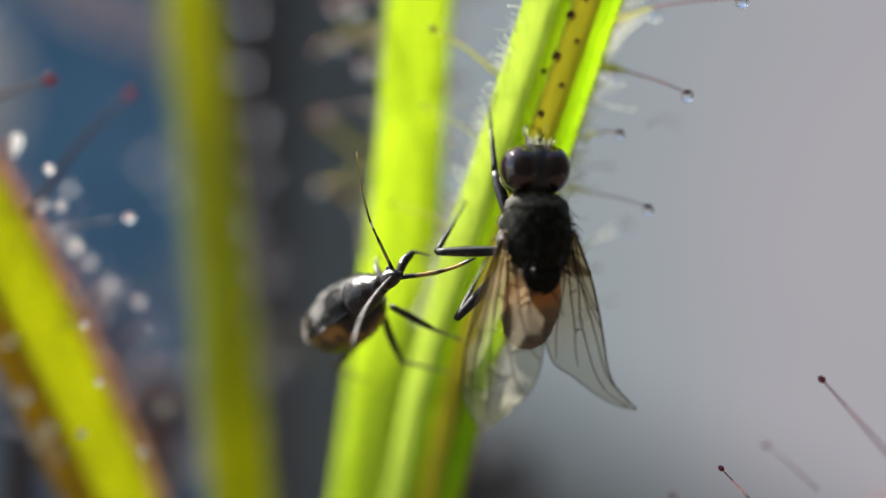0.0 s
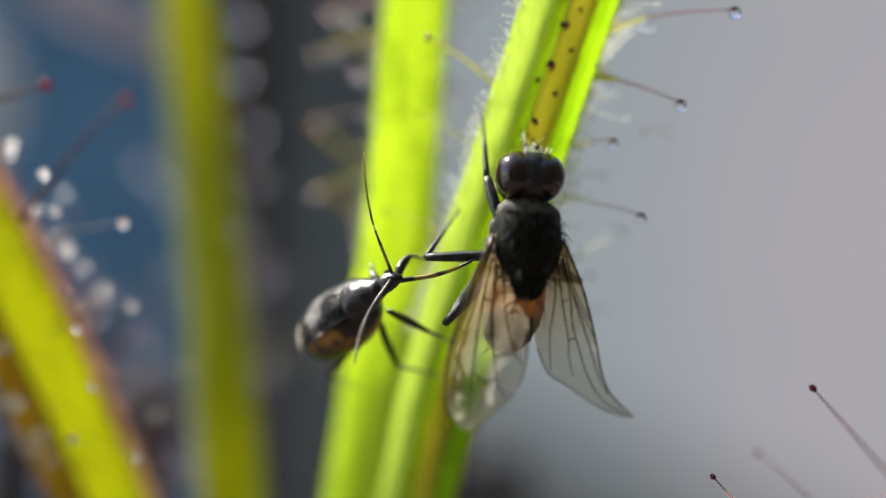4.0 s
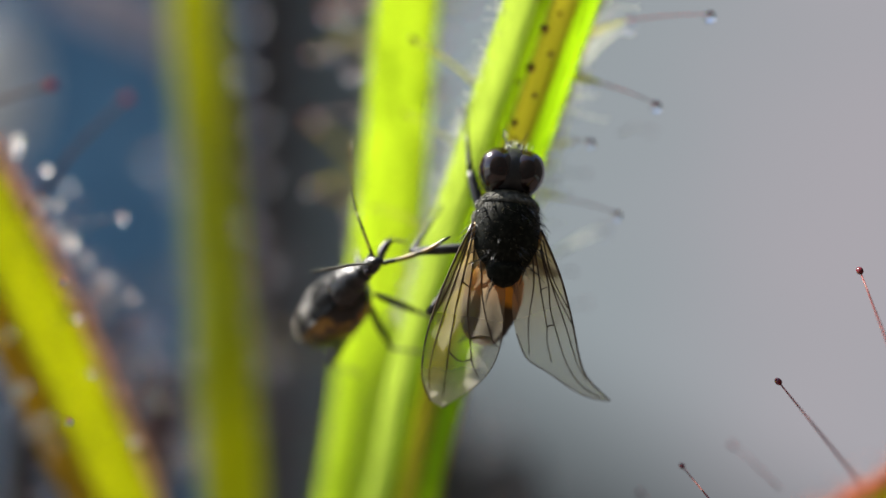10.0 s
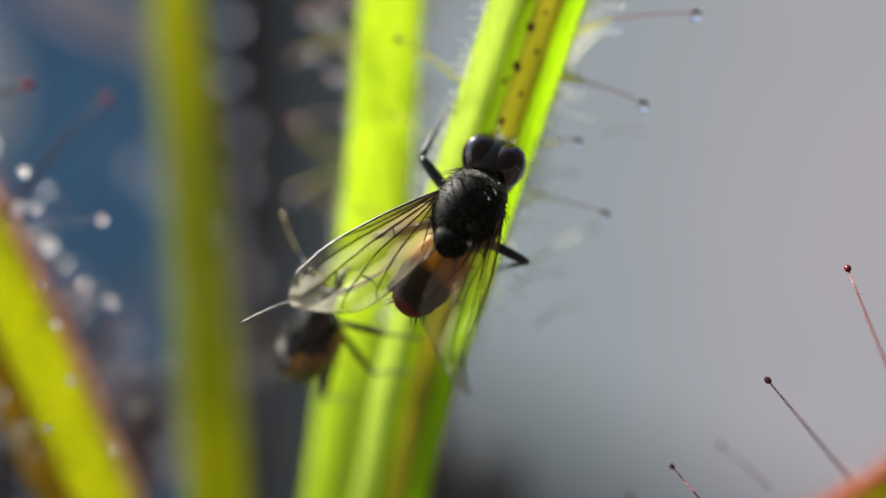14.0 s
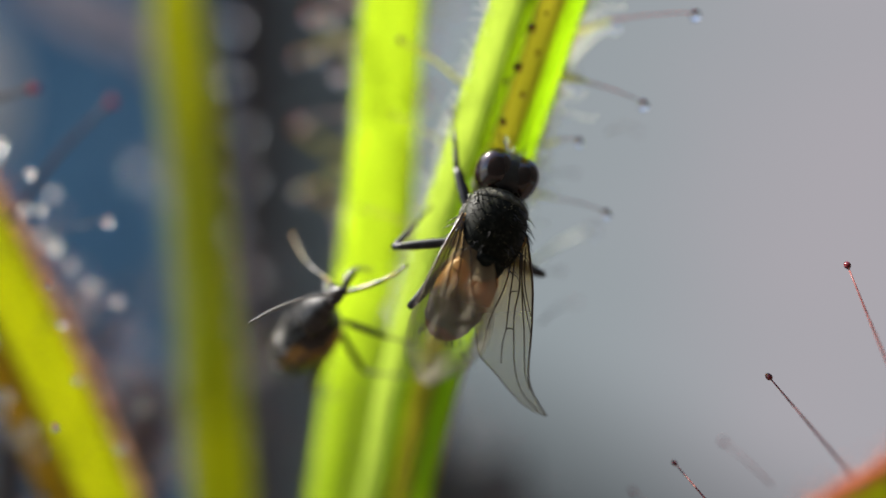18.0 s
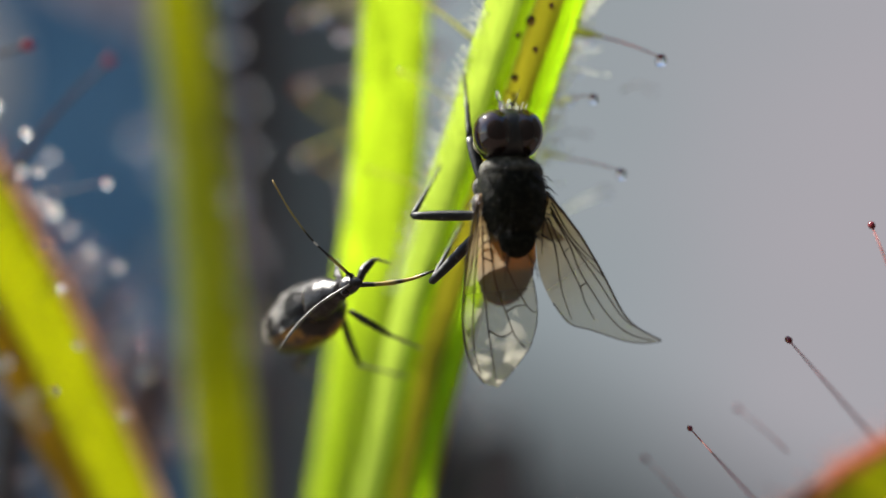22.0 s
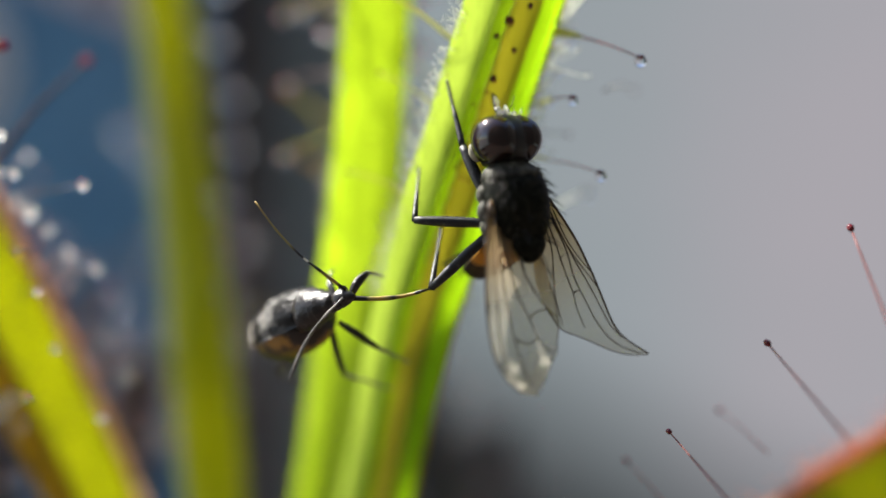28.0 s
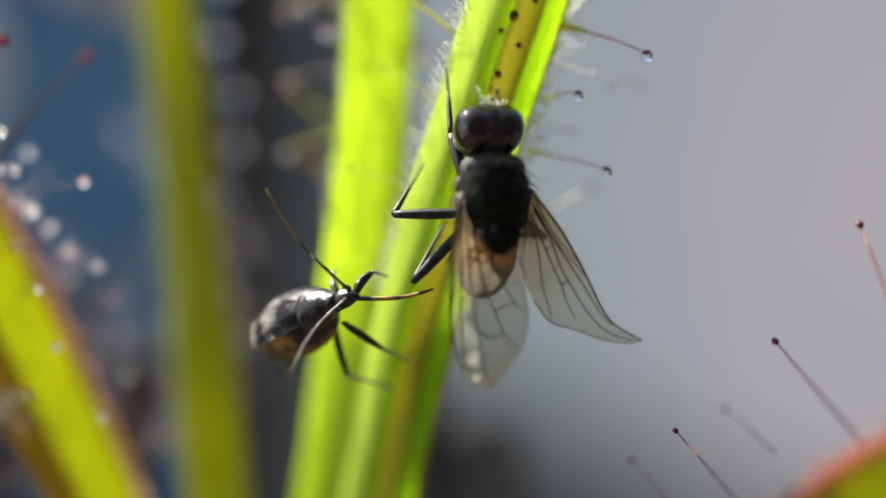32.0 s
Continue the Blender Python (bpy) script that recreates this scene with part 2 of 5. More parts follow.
STALK_DARK = solid("tentacle_dusky", [(0.3, (0.035, 0.025, 0.03)), (0.7, (0.08, 0.045, 0.05))], 900, 0.5)
STALK_PALE = leafy("tentacle_pale_pink", [(0.3, (0.34, 0.30, 0.30)), (0.7, (0.45, 0.40, 0.39))], (0.5, 0.46, 0.44), 0.6, 900)
STALK_DUSKY_RED = solid("tentacle_dusky_red", [(0.3, (0.085, 0.040, 0.042)), (0.7, (0.14, 0.072, 0.075))], 900, 0.7, spec=0.1)
HAIR = leafy("pale_hair", [(0.3, (0.6, 0.6, 0.52)), (0.7, (0.75, 0.75, 0.66))], (0.98, 0.98, 0.9), 0.85, 900)
GLAND = solid("gland_dark_red", [(0.3, (0.09, 0.008, 0.012)), (0.7, (0.22, 0.02, 0.03))], 2500, 0.25)
GLAND_CRIMSON = leafy("gland_crimson", [(0.3, (0.36, 0.012, 0.035)), (0.7, (0.48, 0.03, 0.06))], (0.6, 0.04, 0.08), 0.35, 2500, 0.7)
GLAND_ORANGE = leafy("gland_orange", [(0.3, (0.55, 0.18, 0.05)), (0.7, (0.65, 0.28, 0.10))], (0.95, 0.4, 0.12), 0.5, 2500)
GLAND_PINK = solid("gland_pink", [(0.3, (0.55, 0.05, 0.08)), (0.7, (0.7, 0.12, 0.14))], 2500, 0.3)
DROP = clear("mucilage", (1, 1, 1), 1.36, 0.06)
def glinting(name, share):
    """A drop of thick slime: glassy, with a white share that stands in for sun glints."""
    m = clear(name, (1, 1, 1), 1.36, 0.12)
    n, l = m.node_tree.nodes, m.node_tree.links
    milk = n.new("ShaderNodeBsdfTranslucent")
    milk.inputs[0].default_value = (0.95, 0.95, 0.95, 1)
    mx = n.new("ShaderNodeMixShader")
    mx.inputs[0].default_value = share
    l.new(n["Principled BSDF"].outputs[0], mx.inputs[1])
    l.new(milk.outputs[0], mx.inputs[2])
    l.new(mx.outputs[0], n["Material Output"].inputs[0])
    return m


DEW = glinting("glinting_mucilage", 0.10)
DEW_BRIGHT = glinting("bright_glinting_mucilage", 0.28)
CHITIN = solid("black_chitin", [(0.3, (0.010, 0.010, 0.011)), (0.7, (0.032, 0.032, 0.032))], 2200, 0.42, 0.5, 3e-5)
DUSTED = solid("dusted_grey_chitin", [(0.3, (0.005, 0.006, 0.004)), (0.5, (0.010, 0.011, 0.007)), (0.74, (0.030, 0.031, 0.023))], 7000, 0.55, 0.22, 2e-5, spec=0.10)
POLLEN = solid("pale_dusted_chitin", [(0.3, (0.025, 0.025, 0.02)), (0.5, (0.07, 0.07, 0.055)), (0.74, (0.22, 0.21, 0.17))], 5000, 0.6, 0.9, 5e-5, spec=0.15)
EYE_SKIN = solid("maroon_eye", [(0.3, (0.010, 0.004, 0.003)), (0.7, (0.022, 0.007, 0.005))], 6000, 0.13, 0.1, 4e-6)
coat = EYE_SKIN.node_tree.nodes["Principled BSDF"].inputs
coat["Specular IOR Level"].default_value = 0.0
coat["Coat Weight"].default_value, coat["Coat Roughness"].default_value, coat["Coat IOR"].default_value = 1.0, 0.07, 1.65
FUR = solid("olive_brown_fur", [(0.3, (0.05, 0.04, 0.02)), (0.7, (0.12, 0.10, 0.05))], 3000, 0.5)
AMBER = leafy("amber_wing_root", [(0.3, (0.30, 0.16, 0.04)), (0.7, (0.45, 0.26, 0.08))], (0.8, 0.5, 0.15), 0.5, 2000)
FACE = solid("pale_face", [(0.3, (0.25, 0.23, 0.16)), (0.7, (0.45, 0.42, 0.30))], 3000, 0.5)
LEG = solid("black_leg", [(0.3, (0.006, 0.007, 0.008)), (0.62, (0.022, 0.024, 0.026)), (0.8, (0.16, 0.16, 0.15))], 5000, 0.5, 0.8, 2e-5)
VEIN = solid("wing_vein", [(0.3, (0.05, 0.030, 0.014)), (0.7, (0.12, 0.070, 0.03))], 3000, 0.4)
WING = membrane("wing_membrane")
WING_GLARE_TIP = membrane("glare_tip_wing_membrane", True)
ABDOMEN = belly("banded_abdomen")
BUG_BACK = solid("glossy_brown_black", [(0.3, (0.010, 0.008, 0.007)), (0.6, (0.03, 0.025, 0.022)), (0.75, (0.10, 0.09, 0.08))], 3600, 0.34, 1.0, 6e-5)
BUG_WING = along("bug_wing_cover", -2.4, 0.72, [(0.0, (0.85, 0.81, 0.74)), (0.20, (0.74, 0.70, 0.63)), (0.27, (0.04, 0.035, 0.03)), (0.42, (0.03, 0.026, 0.024)), (0.48, (0.50, 0.48, 0.45)), (0.60, (0.34, 0.33, 0.31)), (0.67, (0.02, 0.018, 0.017)), (1.0, (0.012, 0.01, 0.01))], 0.45, 1.3, 2600, 1.2e-4)
BUG_BELLY = solid("bug_amber_belly", [(0.46, (0.018, 0.012, 0.008)), (0.58, (0.36, 0.18, 0.02)), (0.78, (0.55, 0.30, 0.04))], 900, 0.35, 0.5, 3e-5)
BANDED = along("banded_feeler", 0.0, 3.3, [(0, (0.012, 0.010, 0.009)), (0.06, (0.012, 0.010, 0.009)), (0.09, (0.42, 0.27, 0.05)), (0.22, (0.26, 0.22, 0.07)), (0.25, (0.012, 0.010, 0.009)), (0.36, (0.012, 0.010, 0.009)), (0.375, (0.7, 0.68, 0.6)), (0.4, (0.7, 0.68, 0.6)), (0.415, (0.012, 0.010, 0.009)), (0.5, (0.012, 0.010, 0.009)), (0.56, (0.26, 0.22, 0.07)), (1, (0.42, 0.27, 0.05))], 0.35, 0.12, 4000)
BEAK = along("banded_beak", 2.2, 3.85, [(0, (0.012, 0.010, 0.009)), (0.15, (0.012, 0.010, 0.009)), (0.2, (0.26, 0.22, 0.07)), (0.32, (0.42, 0.27, 0.05)), (0.45, (0.26, 0.22, 0.07)), (0.5, (0.012, 0.010, 0.009)), (0.62, (0.42, 0.27, 0.05)), (0.78, (0.42, 0.27, 0.05)), (0.82, (0.012, 0.010, 0.009)), (1, (0.012, 0.010, 0.009))], 0.35, 0.12, 4000)
SILVER = solid("grey_haired_horn", [(0.3, (0.10, 0.09, 0.08)), (0.7, (0.34, 0.32, 0.29))], 2500, 0.4)
DARK_WALL = solid("dark_light_blocker", [(0.3, (0.022, 0.022, 0.022)), (0.7, (0.04, 0.038, 0.036))], 6, 0.9, 0.2, 2e-3)
BLUE_PAINT = solid("dark_blue_paint", [(0.3, (0.085, 0.225, 0.40)), (0.7, (0.12, 0.29, 0.47))], 14, 0.5)
GAP_BROWN = solid("dark_gap_brown", [(0.3, (0.050, 0.036, 0.034)), (0.7, (0.095, 0.072, 0.066))], 25, 0.8, stretch=(1, 1, 0.1))
DARK_WOOD = solid("dark_weathered_wood", [(0.3, (0.105, 0.128, 0.132)), (0.7, (0.185, 0.215, 0.22))], 25, 0.7, stretch=(1, 1, 0.1))
WHITE = leafy("white_plastic", [(0.3, (0.70, 0.72, 0.76)), (0.7, (0.80, 0.82, 0.85))], (0.9, 0.9, 0.92), 0.3, 90)
PAVING = solid("grey_paving", [(0.3, (0.16, 0.16, 0.165)), (0.7, (0.28, 0.27, 0.27))], 9, 0.85, 0.3, 3e-3)
TRAY = solid("black_plastic", [(0.3, (0.012, 0.012, 0.012)), (0.7, (0.03, 0.03, 0.03))], 60, 0.45)
SOIL = solid("peat_soil", [(0.3, (0.03, 0.022, 0.018)), (0.7, (0.10, 0.07, 0.06))], 120, 0.9, 0.6, 2e-3)


def glow_sheet(name):
    """A glowing sheet for the distance: blue-grey turning to lavender on one side, with broad soft patches, its glow
    painted weaker low down.
    """
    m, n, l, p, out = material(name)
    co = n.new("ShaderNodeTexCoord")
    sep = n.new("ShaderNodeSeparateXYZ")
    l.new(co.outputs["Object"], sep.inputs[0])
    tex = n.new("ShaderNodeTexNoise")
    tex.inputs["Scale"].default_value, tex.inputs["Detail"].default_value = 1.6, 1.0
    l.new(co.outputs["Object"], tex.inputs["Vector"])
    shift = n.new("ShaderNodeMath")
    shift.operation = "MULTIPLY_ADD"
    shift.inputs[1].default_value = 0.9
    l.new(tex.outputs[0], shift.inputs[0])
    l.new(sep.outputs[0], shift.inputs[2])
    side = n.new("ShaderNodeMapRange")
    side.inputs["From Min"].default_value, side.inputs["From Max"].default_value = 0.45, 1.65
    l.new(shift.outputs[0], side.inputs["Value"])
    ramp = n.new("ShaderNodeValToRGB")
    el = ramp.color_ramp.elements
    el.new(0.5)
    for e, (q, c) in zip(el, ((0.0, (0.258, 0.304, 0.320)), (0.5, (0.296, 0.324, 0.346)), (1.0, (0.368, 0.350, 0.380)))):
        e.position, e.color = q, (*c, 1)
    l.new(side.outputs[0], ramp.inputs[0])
    # the sheet emits by itself; strength is painted weaker towards the lower left
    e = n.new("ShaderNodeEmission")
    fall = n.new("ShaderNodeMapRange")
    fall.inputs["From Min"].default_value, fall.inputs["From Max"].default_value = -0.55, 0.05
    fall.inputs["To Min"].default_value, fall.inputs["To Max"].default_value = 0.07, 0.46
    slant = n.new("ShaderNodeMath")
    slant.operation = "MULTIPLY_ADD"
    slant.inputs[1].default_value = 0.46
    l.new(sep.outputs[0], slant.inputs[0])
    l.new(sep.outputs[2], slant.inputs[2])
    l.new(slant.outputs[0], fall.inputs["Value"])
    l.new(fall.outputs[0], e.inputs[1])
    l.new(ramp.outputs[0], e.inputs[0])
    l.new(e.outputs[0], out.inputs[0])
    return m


GLOW_SHEET = glow_sheet("glowing_distance")


# ---- mesh tools (millimetres in, metres out) ----
MM = 0.001


def at(x, y, z):
    return Vector((x * MM, y * MM, z * MM + EYE))


def part(name, bm, mat, parent, label="", m=None):
    me = bpy.data.meshes.new(name)
    for f in bm.faces:
        f.smooth = True
    bm.to_mesh(me)
    bm.free()
    me.materials.append(mat)
    ob = new(name, me)
    if parent:
        ob.parent = parent
    if m:
        ob.matrix_basis = m
    if label:
        ob["label"] = label
    return ob


def thing(name, m, label, category, group=""):
    ob = new(name)
    ob.empty_display_size = 0.002
    ob.matrix_basis = m
    return tagged(ob, label, category, group)


def smooth_line(pts, n):
    """Points along a Catmull-Rom curve through pts."""
    p = [Vector(q) for q in pts]
    p = [2 * p[0] - p[1]] + p + [2 * p[-1] - p[-2]]
    out = []
    spans = len(p) - 3
    for k in range(n + 1):
        s = k / n * spans
        i = min(int(s), spans - 1)
        t = s - i
        a, b, c, d = p[i:i + 4]
        out.append(0.5 * ((2 * b) + (c - a) * t + (2 * a - 5 * b + 4 * c - d) * t * t + (3 * b - a - 3 * c + d) * t ** 3))
    return out


def bridge(bm, a, b, closed=True):
    n = len(a)
    for i in range(n if closed else n - 1):
        j = (i + 1) % n
        bm.faces.new((a[i], a[j], b[j], b[i]))


def tube(bm, pts, radii, seg=6):
    """A round rod along pts, all in millimetres."""
    pts = [Vector(p) for p in pts]
    rings, side = [], None
    for i, p in enumerate(pts):
        d = (pts[min(i + 1, len(pts) - 1)] - pts[max(i - 1, 0)])
        d = d.normalized() if d.length > 1e-9 else Vector((0, 0, 1))
        if side is None:
            side = d.orthogonal().normalized()
        side = (side - d * side.dot(d)).normalized()
        up = d.cross(side)
        r = radii[i] if i < len(radii) else radii[-1]
        rings.append([bm.verts.new((p + r * (math.cos(a) * side + math.sin(a) * up)) * MM) for a in (2 * math.pi * k / seg for k in range(seg))])
    for a, b in zip(rings, rings[1:]):
        bridge(bm, a, b)
    bm.faces.new(rings[0][::-1])
    bm.faces.new(rings[-1])
    return bm


def blob(bm, centre, size, seg=12, rings=8, turn=None):
    """An ellipsoid, in millimetres."""
    m = Matrix.LocRotScale(Vector(centre) * MM, turn, Vector(size) * MM)
    bmesh.ops.create_uvsphere(bm, u_segments=seg, v_segments=rings, radius=1.0, matrix=m)
    return bm


def loft(bm, sections, seg=24, dent=0.0):
    """A body along y through rings (y, z, half width, half height)."""
    rings = []
    for y, z, rx, rz in sections:
        ring = []
        for k in range(seg):
            a = 2 * math.pi * k / seg
            w = 1 + dent * math.sin(7 * a + 3 * y)
            ring.append(bm.verts.new((rx * math.cos(a) * w * MM, y * MM, (z + rz * math.sin(a) * w) * MM)))
        rings.append(ring)
    for a, b in zip(rings, rings[1:]):
        bridge(bm, b, a)
    bm.faces.new(rings[0])
    bm.faces.new(rings[-1][::-1])
    return bm


def lens_line(y0, y1, r, n=9, flat=1.0, z=0.0, power=0.5):
    """Rings of an egg-shaped body from y0 to y1 with half width r."""
    out = []
    for k in range(n + 1):
        s = -1 + 2 * k / n
        e = max(1 - abs(s) ** 2.4, 0.004) ** power
        out.append((y0 + (y1 - y0) * k / n, z, r * e, r * flat * e))
    return out


# ---- setting ----
def box_part(name, lo, hi, mat, parent=None, bevel=0.0):
    bm = bmesh.new()
    bmesh.ops.create_cube(bm, size=1.0)
    lo, hi = Vector(lo), Vector(hi)
    for v in bm.verts:
        v.co = Vector([(a + b) / 2 + c * (b - a) for a, b, c in zip(lo, hi, v.co)])
    if bevel:
        bmesh.ops.bevel(bm, geom=bm.edges[:], offset=bevel, segments=2, affect="EDGES")
    ob = part(name, bm, mat, parent)
    for f in ob.data.polygons:
        f.use_smooth = False
    return ob


def setting():
    bm = bmesh.new()
    bmesh.ops.create_grid(bm, x_segments=2, y_segments=2, size=300.0, matrix=Matrix.Translation((0, 0, -0.9)))
    tagged(part("ground", bm, PAVING, None), "grey stone ground far below the table", "ground", kind="structure")
    table = thing("table", Matrix.Translation((0, 0, -0.9)), "weathered wooden table under the plant tray", "table")
    for k in range(6):
        box_part("plank", (-0.6, -0.24 + 0.07 * k, 0.80), (0.6, -0.174 + 0.07 * k, 0.83), DARK_WOOD, table, 0.002)
    for x in (-0.55, 0.50):
        for y in (-0.22, 0.11):
            box_part("leg", (x, y, 0.0), (x + 0.05, y + 0.05, 0.80), DARK_WOOD, table, 0.002)
    tray = thing("plant_tray", Matrix.Translation((0, 0, -0.07)), "dark plastic tray full of damp peat soil", "plant tray")
    lo, hi, w = Vector((-0.24, -0.14, 0.0)), Vector((0.24, 0.13, 0.085)), 0.004
    box_part("bottom", lo, (hi.x, hi.y, w), TRAY, tray)
    for a, b in (((lo.x, lo.y, w), (lo.x + w, hi.y, hi.z)), ((hi.x - w, lo.y, w), hi), ((lo.x + w, lo.y, w), (hi.x - w, lo.y + w, hi.z)), ((lo.x + w, hi.y - w, w), (hi.x - w, hi.y, hi.z))):
        box_part("side", a, b, TRAY, tray)
    bm = bmesh.new()
    bmesh.ops.create_grid(bm, x_segments=60, y_segments=36, size=0.5)
    for v in bm.verts:
        x, y = v.co.x * 2, v.co.y * 2
        v.co = Vector((0.2355 * x, -0.005 + 0.1305 * y, 0.0705 + 0.003 * noise.noise(Vector((x * 20, y * 12, 1)))))
    part("soil", bm, SOIL, tray, "dark damp crumbly peat")
    # curved glowing sheet added in place of the bright distance
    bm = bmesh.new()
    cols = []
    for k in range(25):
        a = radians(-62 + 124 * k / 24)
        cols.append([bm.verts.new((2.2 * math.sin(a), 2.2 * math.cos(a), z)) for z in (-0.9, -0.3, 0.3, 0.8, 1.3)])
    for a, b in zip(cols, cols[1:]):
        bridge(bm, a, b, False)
    tagged(part("backdrop", bm, GLOW_SHEET, None), "glowing lavender-grey sheet added as the bright distance", "backdrop", kind="structure")
    # unseen dark walls, added to keep sky light off the insects' near sides
    wall = box_part("blocker_south", (-1.6, -0.62, -0.9), (1.6, -0.55, 1.7), DARK_WALL)
    tagged(wall, "unseen dark wall added behind the viewer to block sky light", "wall", kind="structure")
    wall = box_part("blocker_east", (0.95, -0.55, -0.9), (1.02, 0.7, 1.5), DARK_WALL)
    tagged(wall, "unseen dark side wall added to block sky light", "wall", kind="structure")
    board = box_part("painted_board", (-0.46, 0.40, -0.9), (-0.122, 0.42, 0.35), BLUE_PAINT, None, 0.003)
    tagged(board, "dark blue painted board standing behind the table", "board")
    # strip added to stand in for the dark gap beside the post
    plank = box_part("gap_strip", (-0.121, 0.405, -0.9), (-0.083, 0.425, 0.35), GAP_BROWN, None, 0.003)
    tagged(plank, "dark brown strip added for the dark gap between board and post", "fence board")
    post = box_part("wooden_post", (-0.0815, 0.38, -0.9), (-0.022, 0.43, 0.35), DARK_WOOD, None, 0.003)
    tagged(post, "dark grey weathered wooden post standing behind the table", "post")

    # white oval on a stick, added to give a bright out-of-focus spot
    marker = thing("bright_spot_stand", Matrix.Translation((-0.1927, 0.3, -0.9)), "white oval on a stick added for a bright blurred spot", "garden marker")
    part("foot", tube(bmesh.new(), [(0, 0, z) for z in (0, 6, 10, 14)], [60, 60, 40, 6], 24), WHITE, marker, "flat round white foot")
    part("stick", tube(bmesh.new(), [(0, 0, z) for z in (12, 400, 800, 1057)], [3.0, 3.0, 3.0, 3.0], 12), WHITE, marker, "slim white plastic stick")
    part("head", blob(bmesh.new(), (0, 0, 1085), (21, 5, 31), 28, 18), WHITE, marker, "smooth oval white head")


setting()


# ---- sundew plants ----
def sample(line, s):
    x = max(0.0, min(1.0, s)) * (len(line) - 1)
    i = min(int(x), len(line) - 2)
    return line[i].lerp(line[i + 1], x - i), (line[i + 1] - line[i]).normalized()


def frame_at(line, s, face):
    """Place, way along, way across and way out of a blade."""
    p, d = sample(line, s)
    across = d.cross(face(s) if callable(face) else face).normalized()
    return p, d, across, across.cross(d).normalized()


def blade(parent, line, width, profile, thick, mat, face, u0, u1, name, label="", rim=0.0, n_across=14):
    """A strip of a leaf between the cross positions u0 and u1 (of -1..1)."""
    bm = bmesh.new()
    n = len(line) - 1
    rows_f, rows_b = [], []
    us = [u0 + (u1 - u0) * k / n_across for k in range(n_across + 1)]
    for i in range(n + 1):
        s = i / n
        p, d, across, out = frame_at(line, s, face)
        w = width(s) / 2
        wave = 1 + 0.05 * noise.noise(Vector((s * 14, 3.1, w)))
        f, b = [], []
        for u in us:
            h = profile(u) * w + 0.03 * w * noise.noise(Vector((s * 60, u * 3, 7.7)))
            q = p + across * (u * w * wave) + out * h
            f.append(bm.verts.new(q * MM))
            edge = min((u + 1), (1 - u), 0.25) / 0.25
            b.append(bm.verts.new((q - out * (thick * (0.25 + 0.75 * max(edge, 0) ** 0.5) + rim)) * MM))
        rows_f.append(f)
        rows_b.append(b)
    for a, b in zip(rows_f, rows_f[1:]):
        bridge(bm, a, b, False)
    for a, b in zip(rows_b, rows_b[1:]):
        bridge(bm, b, a, False)
    for k in (0, -1):
        for i in range(n):
            a, b, c, d = rows_f[i][k], rows_f[i + 1][k], rows_b[i + 1][k], rows_b[i][k]
            bm.faces.new((a, b, c, d) if k else (b, a, d, c))
    bridge(bm, rows_b[0], rows_f[0], False)
    bridge(bm, rows_f[-1], rows_b[-1], False)
    bmesh.ops.recalc_face_normals(bm, faces=bm.faces[:])
    return part(name, bm, mat, parent, label)


def channel(u):
    """Two raised flanks beside a flat gland-bearing groove."""
    ridge = math.exp(-((u + 0.24) / 0.15) ** 2) * 0.17 + math.exp(-((u - 0.62) / 0.18) ** 2) * 0.17
    return ridge - 0.10 * abs(u) ** 3 + 0.12 * max(-0.36 - u, 0)


def rounded(u):
    return 0.45 * math.sqrt(max(1 - u * u, 0))


def tentacle(parent, base, tip, r, drop, stalk, gland=GLAND, bend=(0, 0, 0), wet=True, gland_size=1.0, hang=(0.25, -0.35, -0.75), dew=DROP):
    """One sticky hair: stalk > gland, droplet. base and tip are in millimetres in the plant's space."""
    base, tip = Vector(base), Vector(tip)
    mid = (base + tip) / 2 + Vector(bend)
    pts = smooth_line((base, mid, tip), 7)
    radii = [r * (1.5 - 0.8 * k / 7) for k in range(8)]
    t = part("tentacle", tube(bmesh.new(), [p - base for p in pts], radii, 6), stalk, parent, "", Matrix.Translation(base * MM))
    way = (pts[-1] - pts[-2]).normalized()
    g = r * 2.1 * gland_size
    part("gland", blob(bmesh.new(), tip - base + way * g * 0.6, (g, g, g * 1.25), 10, 7, way.to_track_quat("Z", "Y")), gland, t)
    if wet:
        h = Vector(hang) * drop * 0.55
        part("droplet", blob(bmesh.new(), tip - base + way * g * 0.7 + h, (drop, drop, drop * 1.08), 14, 9), dew, t)
    return t


def tapered_tentacle(parent, base, mid, tip, r, drop):
    """A sticky hair with a stout pale green foot, a thin red stalk, a gland and its drop."""
    base, mid, tip = Vector(base), Vector(mid), Vector(tip)
    foot = part("tentacle", tube(bmesh.new(), [p - base for p in smooth_line((base, base.lerp(mid, 0.55) + Vector((0, 0, 0.03)), mid), 8)], [r * (1.3 - 0.95 * k / 8) for k in range(9)], 8), STALK, parent, "", Matrix.Translation(base * MM))
    way = (tip - mid).normalized()
    part("stalk", tube(bmesh.new(), [p - base for p in smooth_line((mid, mid.lerp(tip, 0.5) + Vector((0, 0, 0.04)), tip), 8)], [r * 0.3 - (r * 0.3 - 0.016) * k / 8 for k in range(9)], 6), STALK_RED, foot, "thin red stalk")
    part("gland", blob(bmesh.new(), tip - base, (0.075, 0.075, 0.095), 10, 7, way.to_track_quat("Z", "Y")), GLAND, foot)
    part("droplet", blob(bmesh.new(), tip - base + Vector((0.15, -0.3, -0.9)) * drop * 0.75, (drop, drop, drop * 1.08), 14, 9), DROP, foot)


